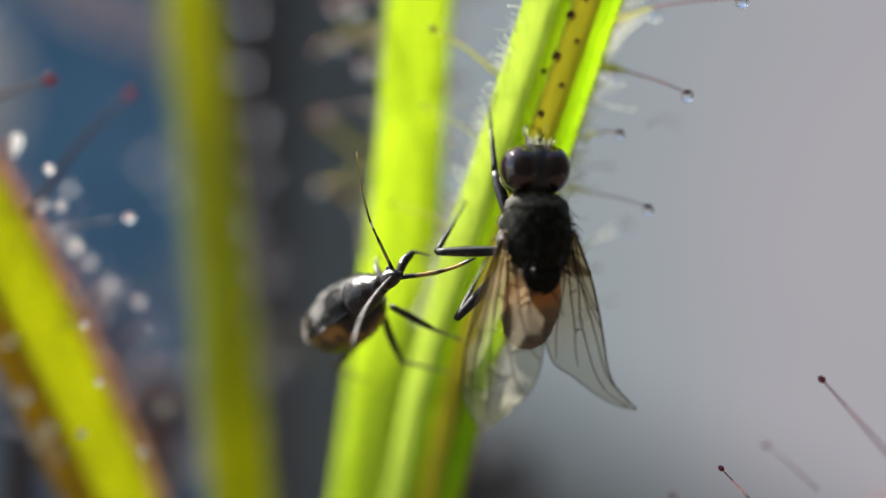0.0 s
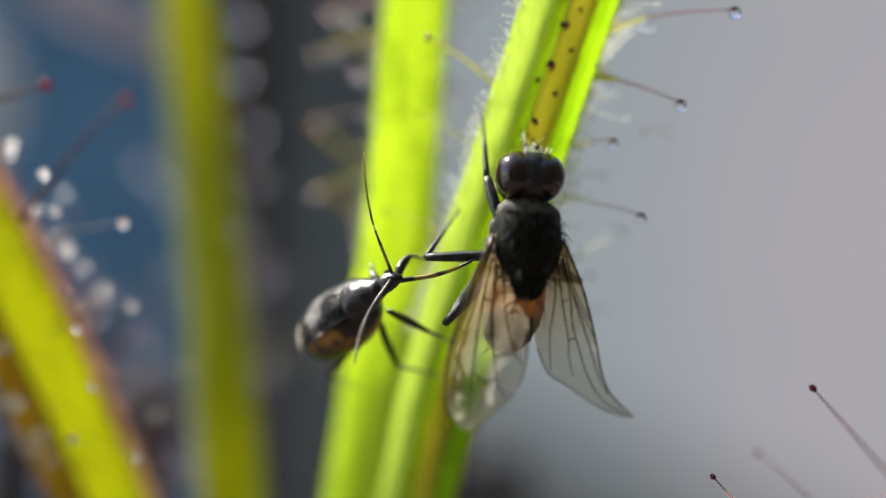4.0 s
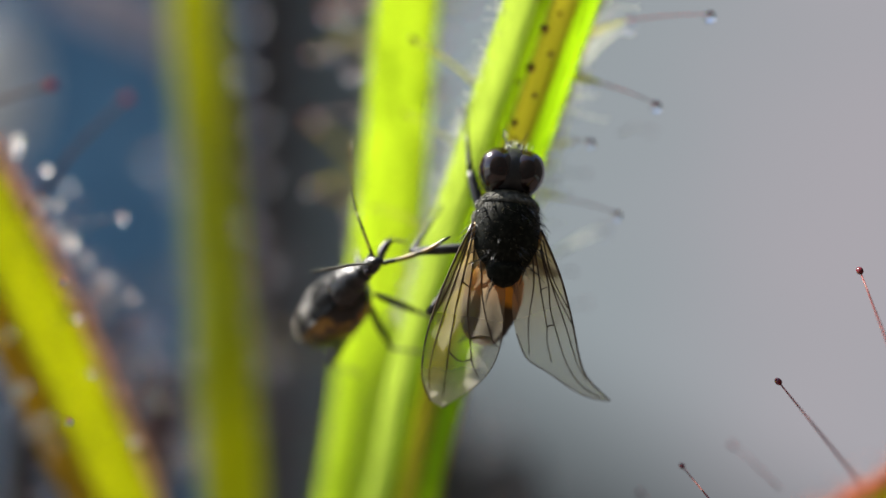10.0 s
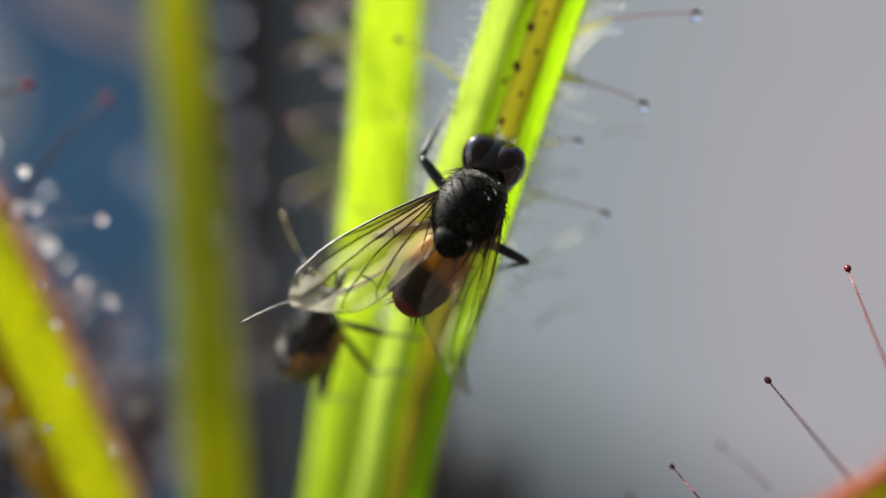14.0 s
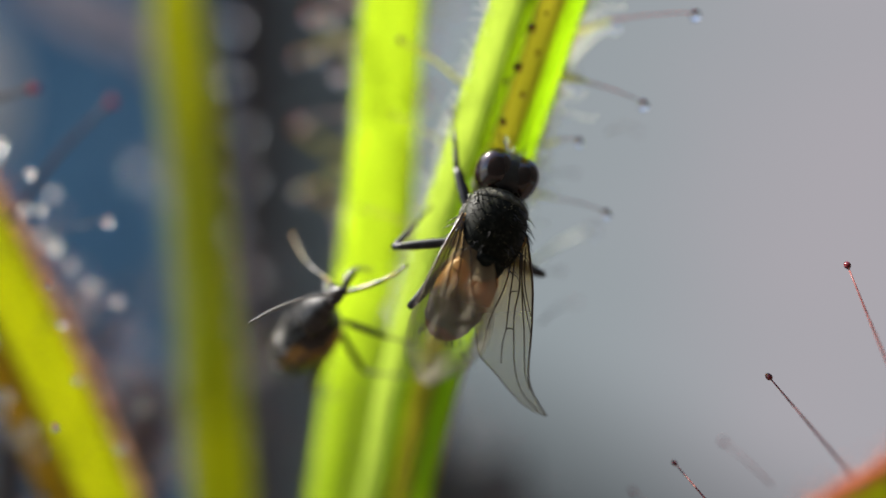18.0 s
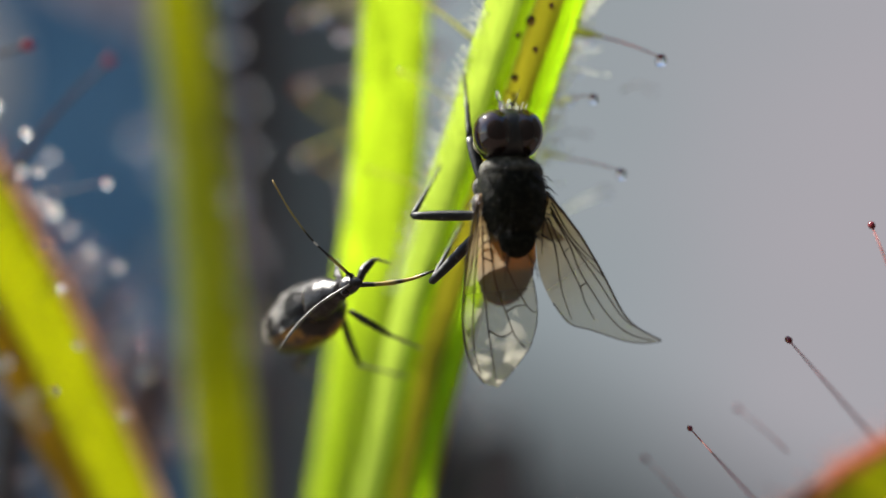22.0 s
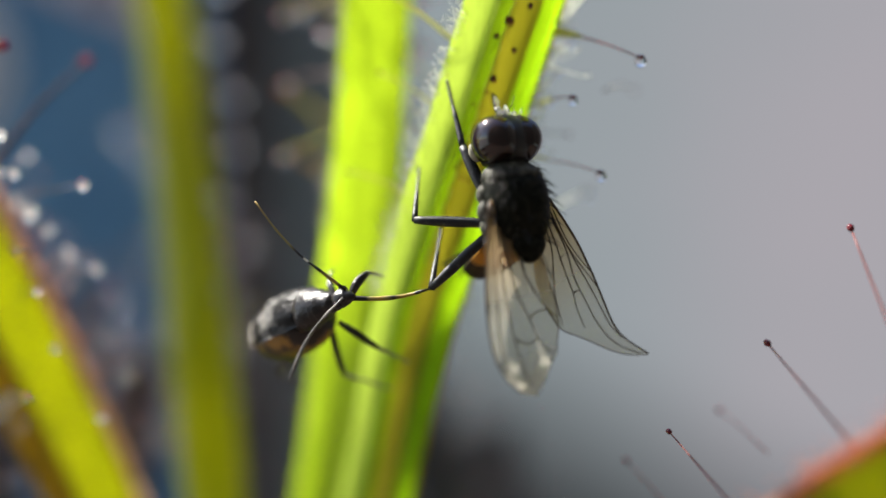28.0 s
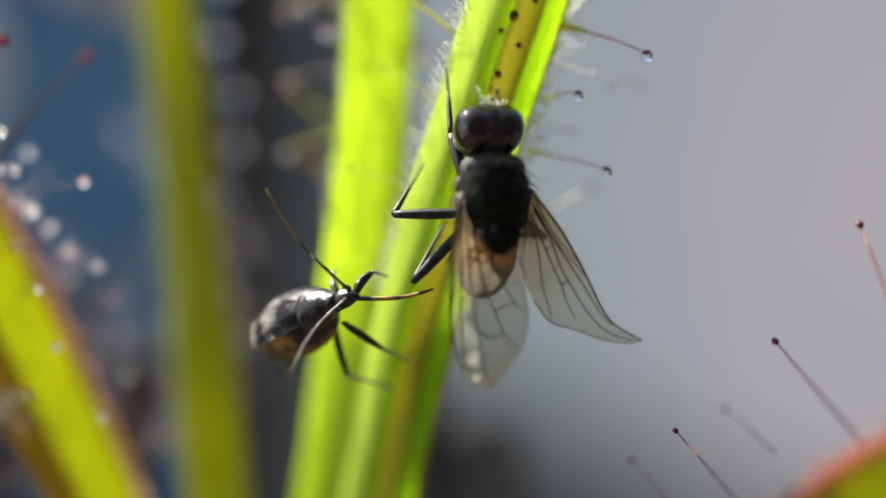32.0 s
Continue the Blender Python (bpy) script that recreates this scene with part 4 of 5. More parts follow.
# ---- fly ----
def wing(parent, side):
    """A wing that points to the tail, hinge at its own origin; side -1 is the left one."""
    bm = bmesh.new()
    lead = [(0.06, 0.05), (0.30, -0.7), (0.54, -1.6), (0.74, -2.6), (0.80, -3.4), (0.72, -4.12), (0.42, -4.62)]
    trail = [(-0.12, 0.0), (-0.60, -0.6), (-0.98, -1.3), (-1.10, -2.2), (-1.12, -2.95), (-1.00, -3.55), (-0.62, -4.12), (0.10, -4.74)]
    if side > 0:
        lead = [(0.06, 0.05), (0.10, -0.8), (0.08, -1.6), (-0.05, -2.6), (-0.20, -3.4), (-0.19, -3.95), (0.10, -4.62)]
        trail = [(-0.12, 0.0), (-0.78, -0.6), (-1.28, -1.4), (-1.50, -2.3), (-1.48, -2.95), (-1.12, -3.42), (-0.68, -4.05), (-0.30, -4.42), (0.06, -4.62)]
    la = smooth_line([(x, y, 0) for x, y in lead], 44)
    ta = smooth_line([(x, y, 0) for x, y in trail], 44)

    def lift(x, y):
        k = max(-y - 2.9, 0)
        curl = 0.10 * k * k if side < 0 else 0.07 * k * k
        return 0.025 * math.sin(x * 9 + y * 0.8) + 0.03 * noise.noise(Vector((x * 2, y * 2, side))) + curl + 0.03 * math.sin(y * 4) * abs(x) + (0.08 * k * noise.noise(Vector((x * 3.5, y * 3.5, 2.2))) if side < 0 else 0.05 * k * noise.noise(Vector((x * 5, y * 4, 5.5))))

    rows = []
    for a, b in zip(la, ta):
        row = []
        for k in range(15):
            q = a.lerp(b, k / 14)
            row.append(bm.verts.new((side * q.x * MM, q.y * MM, lift(q.x, q.y) * MM)))
        rows.append(row)
    for a, b in zip(rows, rows[1:]):
        bridge(bm, a, b, False)
    w = part("wing", bm, WING if side > 0 else WING_GLARE_TIP, parent, "clear amber-rooted wing with dark veins")
    # veins from the root to the rim, then cross veins
    def vein(pts, r):
        line = smooth_line([(side * x, y, 0) for x, y in pts], 16)
        bm = tube(bmesh.new(), [(p.x, p.y, lift(side * p.x, p.y)) for p in line], [r * (1.35 - 0.6 * k / 16) for k in range(17)], 5)
        part("vein", bm, VEIN, w)
    def across(y, u):
        """The place at a share u of the way from the leading to the trailing edge."""
        k = min(max(round(-y / 4.6 * 44), 0), 44)
        q = la[k].lerp(ta[k], u)
        return (q.x, q.y)
    vein(lead, 0.027)
    if side > 0:
        vein([(0.01, -0.22), (-0.10, -1.19), (-0.01, -2.09)], 0.017)
        vein([(-0.08, -0.29), (-0.17, -1.18), (-0.13, -1.88), (-0.06, -2.52)], 0.016)
        vein([(-0.12, -0.4), (-0.20, -1.56), (-0.24, -2.54), (-0.30, -3.45), (-0.24, -3.95)], 0.017)
        vein([(-0.15, -0.43), (-0.26, -1.32), (-0.43, -1.9), (-0.50, -2.41), (-0.55, -3.4), (-0.42, -4.03), (-0.08, -4.5)], 0.018)
        vein([(-0.30, -0.5), (-0.51, -1.44), (-0.68, -2.32), (-0.83, -2.75), (-0.90, -3.26)], 0.017)
        vein([(-0.36, -0.4), (-0.64, -1.27), (-1.09, -2.1), (-1.38, -2.92)], 0.017)
        vein([(-0.36, -0.4), (-0.75, -0.85), (-1.0, -1.15)], 0.015)
        vein([(-0.69, -2.38), (-0.59, -2.37), (-0.50, -2.41)], 0.018)
        vein([(-0.55, -1.5), (-0.47, -1.43), (-0.30, -1.42)], 0.015)
        vein([(x + 0.01, y) for x, y in trail[3:]], 0.014)
    else:
        vein([(0.05, 0.0), across(-0.9, 0.10), across(-1.7, 0.08), across(-2.3, 0.02)], 0.017)
        vein([(0.04, 0.0), across(-1.0, 0.16), across(-2.2, 0.15), across(-3.3, 0.12), across(-4.2, 0.10)], 0.018)
        vein([(0.0, -0.1), across(-1.0, 0.26), across(-2.0, 0.29), across(-3.0, 0.34), across(-3.8, 0.40), across(-4.4, 0.58)], 0.018)
        vein([(-0.02, -0.1), across(-1.0, 0.40), across(-2.0, 0.46), across(-2.7, 0.60), across(-3.2, 0.70), across(-3.7, 0.92)], 0.018)
        vein([(-0.05, -0.1), across(-1.0, 0.56), across(-1.8, 0.66), across(-2.5, 0.86), across(-2.7, 0.98)], 0.017)
        vein([(-0.08, -0.1), across(-0.8, 0.76), across(-1.4, 0.90)], 0.015)
        vein([across(-1.5, 0.27), across(-1.6, 0.43)], 0.017)
        vein([across(-3.05, 0.34), across(-3.2, 0.52), across(-3.1, 0.69)], 0.018)
        vein([across(-2.6, 0.58), across(-2.5, 0.72), across(-2.5, 0.86)], 0.017)
        vein(trail[3:], 0.012)
    return w


def fly():
    f = thing("fly", Matrix.Translation(at(2.3, 18.8, 0.3)), "dark grey fly with an orange-banded abdomen stuck on a sundew leaf", "fly")
    bm = bmesh.new()
    loft(bm, [(-1.05, 0.1, 0.12, 0.12), (-0.95, 0.12, 0.5, 0.42), (-0.7, 0.13, 0.72, 0.60), (-0.3, 0.14, 0.86, 0.74), (0.1, 0.13, 0.90, 0.80), (0.5, 0.10, 0.88, 0.78), (0.85, 0.04, 0.78, 0.68),
              (1.1, -0.02, 0.60, 0.52), (1.25, -0.06, 0.38, 0.36), (1.32, -0.08, 0.2, 0.2)], 32, 0.008)
    thorax = part("thorax", bm, DUSTED, f, "dusty dark grey thorax")
    part("shoulder", blob(bmesh.new(), (-0.58, 0.74, 0.20), (0.26, 0.28, 0.24), 14, 10), POLLEN, f, "pale dusty shoulder")
    part("shoulder", blob(bmesh.new(), (0.58, 0.74, 0.20), (0.26, 0.28, 0.24), 14, 10), POLLEN, f, "pale dusty shoulder")
    for s in (-1, 1):
        for x, y, z, r in ((0.74, 0.42, -0.15, 0.25), (0.78, 0.0, -0.08, 0.28), (0.74, -0.38, -0.12, 0.25)):
            part("side_plate", blob(bmesh.new(), (s * x, y, z), (r * 0.8, r * 1.1, r), 14, 10), POLLEN, f, "pale dusty side plate of the thorax")
        part("wing_root", blob(bmesh.new(), (s * 0.80, 0.05, 0.30), (0.14, 0.22, 0.10), 12, 8), AMBER, f, "amber wing root")
    part("collar", loft(bmesh.new(), [(0.72, 0.07, 0.70, 0.60), (0.80, 0.055, 0.812, 0.71), (0.9, 0.03, 0.775, 0.675), (1.0, 0.005, 0.735, 0.64), (1.1, -0.02, 0.625, 0.545), (1.2, -0.045, 0.475, 0.435)], 32, 0.012), POLLEN, f, "pale dusty front of the thorax")
    part("scutellum", loft(bmesh.new(), [(-1.42, 0.42, 0.04, 0.04), (-1.36, 0.43, 0.22, 0.14), (-1.2, 0.45, 0.40, 0.22), (-0.95, 0.47, 0.50, 0.26), (-0.75, 0.45, 0.46, 0.25)], 20), DUSTED, f, "rounded dark scutellum")
    part("neck", tube(bmesh.new(), ((0, 1.15, -0.08), (0, 1.5, -0.12)), (0.26, 0.24), 12), CHITIN, f)
    bm = bmesh.new()
    loft(bm, [(-3.06, -0.66, 0.05, 0.05), (-3.02, -0.66, 0.26, 0.20), (-2.88, -0.62, 0.46, 0.34), (-2.56, -0.54, 0.66, 0.43), (-2.51, -0.53, 0.65, 0.42), (-2.1, -0.43, 0.78, 0.48), (-2.05, -0.42, 0.77, 0.47),
              (-1.6, -0.32, 0.80, 0.50), (-1.55, -0.31, 0.79, 0.49), (-1.1, -0.20, 0.72, 0.48), (-0.8, -0.08, 0.5, 0.4)], 30, 0.006)
    belly_part = part("abdomen", bm, ABDOMEN, f, "abdomen banded amber orange and dark brown")
    head = part("head", loft(bmesh.new(), [(1.14, -0.10, 0.3, 0.3), (1.20, -0.10, 0.62, 0.58), (1.45, -0.08, 0.74, 0.74), (1.8, -0.10, 0.74, 0.78), (2.15, -0.12, 0.60, 0.68), (2.38, -0.2, 0.40, 0.46), (2.46, -0.26, 0.1, 0.12)], 28), CHITIN, f, "large rounded head")
    for s in (-1, 1):
        eye = blob(bmesh.new(), (s * 0.32, 1.76, -0.05), (0.57, 0.66, 0.80), 32, 22, Euler((0, s * 0.16, s * -0.2)).to_quaternion())
        part("eye", eye, EYE_SKIN, head, "big glossy maroon-black compound eye")
        part("antenna", tube(bmesh.new(), ((s * 0.10, 2.38, -0.02), (s * 0.14, 2.52, -0.02), (s * 0.15, 2.65, -0.12)), (0.05, 0.06, 0.03), 8), CHITIN, head)
        part("arista", tube(bmesh.new(), ((s * 0.14, 2.5, 0.0), (s * 0.26, 2.7, 0.1), (s * 0.34, 2.92, 0.12)), (0.015, 0.01, 0.005), 5), CHITIN, head)
        part("cheek", blob(bmesh.new(), (s * 0.52, 1.62, -0.58), (0.25, 0.3, 0.2), 12, 8), FACE, head, "pale bristly cheek")
    for x, y, z, r in ((0.0, 2.46, 0.12, 0.07), (0.14, 2.52, 0.0, 0.06), (-0.12, 2.56, 0.02, 0.055), (0.24, 2.42, 0.14, 0.06), (0.34, 2.34, 0.2, 0.045), (-0.2, 2.48, 0.1, 0.04), (0.06, 2.62, 0.06, 0.04), (0.42, 2.26, 0.16, 0.04)):
        part("dewdrop", blob(bmesh.new(), (x, y, z), (r * 1.3, r * 1.3, r * 1.5), 12, 8), DEW, head, "sticky clear dewdrop on the face")
    for base, tip, r in (((-0.16, 2.42, 0.10), (-0.28, 2.86, 0.12), 0.05),):
        b, e = Vector(base), Vector(tip)
        part("wet_horn", tube(bmesh.new(), [b.lerp(e, k / 6) for k in range(7)], [r * (1.1 + 0.5 * math.sin(k * 1.9)) for k in range(7)], 8), DEW, head, "short feeler coated in glistening slime")
    # bristles
    rnd = random.Random(21)

    def bristles(owner, spots, label, mat=CHITIN):
        bm = bmesh.new()
        for p, way, k in spots:
            p, way = Vector(p), Vector(way).normalized()
            tube(bm, (p, p + way * k * 0.5, p + way * k + Vector((0, -0.25 * k, 0))), (0.016, 0.012, 0.004), 5)
        ob = part("bristles", bm, mat, owner, label)
        ob["kind"] = "stuff"

    spots = []
    for s in (-1, 1):
        for _ in range(34):
            y = rnd.uniform(-1.0, 1.0)
            a = rnd.uniform(-0.1, 1.3)
            spots.append(((s * 0.86 * math.cos(a) * (1 - 0.2 * y * y), y, 0.12 + 0.76 * math.sin(a) * (1 - 0.15 * y * y)), (s * math.cos(a), -0.5, math.sin(a)), rnd.uniform(0.18, 0.5)))
        for y in (-1.35, -1.25, -1.1):
            spots.append(((s * 0.25, y, 0.5), (s * 0.4, -1, 0.5), 0.6))
    bristles(f, spots, "stiff black bristles on the thorax")
    verts, faces = [], []
    for _ in range(420):
        y, a = rnd.uniform(-1.0, 1.2), rnd.uniform(-0.5, math.pi + 0.5)
        k = math.sqrt(max(0.06, 1 - (abs(y - 0.1) / 1.28) ** 2.6))
        p = Vector((0.9 * k * math.cos(a), y, 0.12 + 0.80 * k * math.sin(a)))
        way = Vector((math.cos(a) + rnd.uniform(-0.3, 0.3), rnd.uniform(-0.9, -0.2), math.sin(a) + rnd.uniform(-0.3, 0.3))).normalized()
        side = way.orthogonal().normalized() * 0.007
        up = way.cross(side)
        m = len(verts)
        q = p - way * 0.03
        verts.extend((v * MM)[:] for v in (q + side, q + up, q - side - up, p + way * rnd.uniform(0.07, 0.18)))
        faces.extend(((m, m + 1, m + 3), (m + 1, m + 2, m + 3), (m + 2, m, m + 3)))
    me = bpy.data.meshes.new("fine_hairs")
    me.from_pydata(verts, [], faces)
    me.materials.append(FUR)
    coat = new("fine_hairs", me)
    coat.parent = f
    coat["label"], coat["kind"] = "short olive-brown hairs on the thorax", "stuff"
    spots = [((s * rnd.uniform(0.05, 0.3), rnd.uniform(1.9, 2.3), 0.3), (s * rnd.uniform(0, 0.4), 0.9, 0.9), rnd.uniform(0.18, 0.4)) for s in (-1, 1) for _ in range(9)]
    spots += [((s * rnd.uniform(0.3, 0.7), rnd.uniform(1.4, 1.8), -0.66), (s * 0.5, 0.2, -1), rnd.uniform(0.12, 0.25)) for s in (-1, 1) for _ in range(14)]
    bristles(head, spots, "short bristles on the head")
    spots = [((rnd.uniform(-0.2, 0.55), rnd.uniform(2.2, 2.45), rnd.uniform(0.0, 0.3)), (rnd.uniform(-0.5, 0.7), 1.0, rnd.uniform(-0.2, 0.8)), rnd.uniform(0.12, 0.32)) for _ in range(13)]
    bristles(head, spots, "pale wet hairs on the face", HAIR)
    spots = []
    for _ in range(18):
        a = rnd.uniform(math.pi, 2 * math.pi)
        y = rnd.uniform(-3.0, -2.6)
        k = 0.72 * math.sqrt(max(0.05, 1 - ((y + 1.9) / 1.4) ** 2))
        spots.append(((k * math.cos(a), y, -0.54 + 0.6 * k * math.sin(a)), (math.cos(a), -1.0, math.sin(a)), rnd.uniform(0.1, 0.25)))
    bristles(belly_part, spots, "short bristles on the tail")
    wings = [wing(f, -1), wing(f, 1)]
    legs = []
    for s in (-1, 1):
        for hip_y, femur, lower, thick in ((0.45, 1.35, 2.0, 0.15), (-0.28, 1.5, 1.6, 0.135), (-0.55, 1.35, 1.7, 0.14)) if s > 0 else ((0.45, 1.5, 2.2, 0.15), (-0.28, 1.95, 2.2, 0.135), (-0.55, 2.05, 2.6, 0.14)):
            bm = tube(bmesh.new(), [(0, femur * k / 8, 0) for k in range(9)], [thick * (0.55 + 0.5 * math.sin(math.pi * (0.15 + 0.75 * k / 8))) for k in range(9)], 10)
            fe = part("femur", bm, LEG, f, "black femur with a grey sheen")
            tib = lower * 0.52
            pts = [(0, tib * k / 5, 0) for k in range(6)]
            rad = [thick * 0.62 * (1 - 0.07 * k) for k in range(6)]
            for k in range(5):
                y0, y1 = tib + (lower - tib) * k / 5, tib + (lower - tib) * (k + 1) / 5
                pts += [(0, y0 + 0.03, 0), (0, y1 - 0.04, 0), (0, y1 - 0.005, 0)]
                rad += [thick * 0.30, thick * 0.36, thick * 0.22]
            bm = tube(bmesh.new(), pts, rad, 8)
            for k in range(10):
                y = tib * (0.2 + 0.08 * k)
                a = k * 2.4
                tube(bm, ((0, y, 0), (0.12 * math.cos(a), y + 0.12, 0.12 * math.sin(a))), (0.012, 0.004), 4)
            ti = part("tibia", bm, LEG, fe, "thin jointed lower leg")
            legs.append((fe, ti, Vector((s * 0.55, hip_y, -0.40)), femur, lower))
    return f, wings, legs, head, belly_part


FLY, FLY_WINGS, FLY_LEGS, FLY_HEAD, FLY_BELLY = fly()


# ---- plant bug ----
BUG_SIZE = 1.2


def bug():
    b = thing("plant_bug", Matrix.Translation(at(-2.5, 20, -1.5)), "small black plant bug with amber belly and long banded feelers", "bug")
    # its length runs along y, head at +1.9
    part("abdomen", loft(bmesh.new(), lens_line(-1.9, 0.8, 0.78, 12, 0.90, -0.22), 24), BUG_BELLY, b, "swollen amber and black belly")
    part("pronotum", loft(bmesh.new(), [(0.35, 0.06, 0.52, 0.40), (0.6, 0.06, 0.55, 0.43), (0.8, 0.04, 0.44, 0.36), (0.95, 0.03, 0.40, 0.34), (1.1, 0.02, 0.30, 0.27), (1.25, 0.0, 0.24, 0.22), (1.4, 0.0, 0.22, 0.2)], 22), BUG_BACK, b, "glossy black pronotum")
    part("head", loft(bmesh.new(), [(1.38, 0.0, 0.26, 0.24), (1.5, 0.0, 0.30, 0.25), (1.7, -0.02, 0.24, 0.22), (1.9, -0.06, 0.12, 0.13), (1.98, -0.1, 0.05, 0.06)], 18), BUG_BACK, b, "narrow glossy black head")
    for s in (-1, 1):
        part("eye", blob(bmesh.new(), (s * 0.27, 1.52, 0.04), (0.12, 0.13, 0.14), 12, 8), EYE_SKIN, b)
        bm = bmesh.new()
        rows = []
        for i in range(15):
            k = i / 14
            y = 0.62 - 2.72 * k
            e = max(1 - abs((y + 0.55) / 1.52) ** 2.4, 0.10) ** 0.5
            row = []
            for m in range(8):
                a = math.radians(91 - 52 * m / 7)
                lump = 1.07 + 0.12 * noise.noise(Vector((m * 0.9, i * 0.7, s)))
                row.append(bm.verts.new((s * 0.78 * e * lump * math.cos(a) * MM, y * MM, (-0.22 + (0.72 * e * lump + 0.03 + 0.015 * s) * math.sin(a) - 0.10 * k * k) * MM)))
            rows.append(row)
        for r0, r1 in zip(rows, rows[1:]):
            bridge(bm, r0, r1, False)
        bmesh.ops.solidify(bm, geom=bm.faces[:], thickness=0.03 * MM)
        part("wing_cover", bm, BUG_WING, b, "shiny folded wing cover, pale at the tip")
    part("beak", tube(bmesh.new(), smooth_line(((-0.03, 1.72, -0.10), (-0.10, 2.22, -0.50), (-0.22, 2.71, -0.83), (-0.38, 3.2, -1.05)), 9), (0.07, 0.06, 0.055, 0.05, 0.06, 0.045, 0.04, 0.04, 0.035, 0.025), 7), BEAK, b, "thin yellow and black banded beak")
    # hip, knee and foot of each leg, and the femur's thickness
    for hip, knee, foot, thick in (((-0.2, 1.6, -0.2), (-0.84, 1.78, -0.32), (-1.03, 1.75, -0.78), 0.10), ((-0.35, 0.95, -0.2), (-0.95, 0.59, -0.08), (-1.29, 0.47, -0.18), 0.085), ((0.02, 0.75, -0.6), (0.2, 1.02, -1.67), (0.07, 1.01, -2.64), 0.085),
                                   ((-0.1, 0.26, -0.7), (0.57, -0.26, -1.79), (0.32, -0.06, -3.13), 0.09), ((-0.1, -0.2, -0.8), (0.38, -2.27, -1.12), (0.36, -2.18, -2.04), 0.14), ((-0.5, -0.5, -0.5), (-0.7, -1.6, -0.99), (-0.5, -2.0, -1.61), 0.08)):
        hip, knee, foot = Vector(hip), Vector(knee), Vector(foot)
        leg = part("leg", tube(bmesh.new(), smooth_line((hip, hip.lerp(knee, 0.5) + Vector((0, 0, 0.06)), knee), 6), [thick * k for k in (0.6, 0.85, 1.0, 1.05, 1.0, 0.85, 0.6)], 10), BUG_BACK, b, "glossy black femur")
        part("shin", tube(bmesh.new(), smooth_line((knee, knee.lerp(foot, 0.5) + Vector((0, 0, 0.05)), foot), 6), [0.05, 0.042, 0.038, 0.034, 0.03, 0.03, 0.022], 7), SILVER, leg, "thin pale shin")
    for o in b.children_recursive:
        k = 0.95 if o.name.split(".")[0] in ("head", "eye") else BUG_SIZE
        o.data.transform(Matrix.Translation((0, 1.9 * MM * (BUG_SIZE - k), 0)) @ Matrix.Scale(k, 4))
    horns = []
    for s, mat, k in ((-1, BANDED, 1.0), (1, SILVER, 0.75)):
        bm = tube(bmesh.new(), smooth_line(((0, 0, 0), (s * 0.06, 0.8 * k, 0.08), (s * 0.12, 1.5 * k, 0.10), (s * 0.08, 2.4 * k, 0.04), (-s * 0.05, 3.3 * k, -0.08)), 16), [0.036, 0.032, 0.032, 0.035, 0.042, 0.035, 0.035, 0.036, 0.038, 0.04, 0.044, 0.044, 0.042, 0.04, 0.036, 0.03, 0.015] if s > 0 else [0.045] * 5 + [0.03] * 8 + [0.022] * 4, 7)
        horns.append((part("antenna", bm, mat, b, "banded yellow and black feeler" if s < 0 else "pale grey hairy feeler"), Vector((s * 0.1, 1.8, 0.08)) * BUG_SIZE))
    return b, horns


BUG, BUG_HORNS = bug()


# ---- what moves ----
def mm_pose(x, y, z, rx, ry, rz):
    return pose(x * MM, y * MM, z * MM, rx, ry, rz)


def aim(place, way, up):
    """A pose at place whose +y runs along way."""
    y = way.normalized()
    x = y.cross(up).normalized()
    z = x.cross(y)
    return Matrix((x, y, z)).transposed().to_4x4(), Matrix.Translation(place)


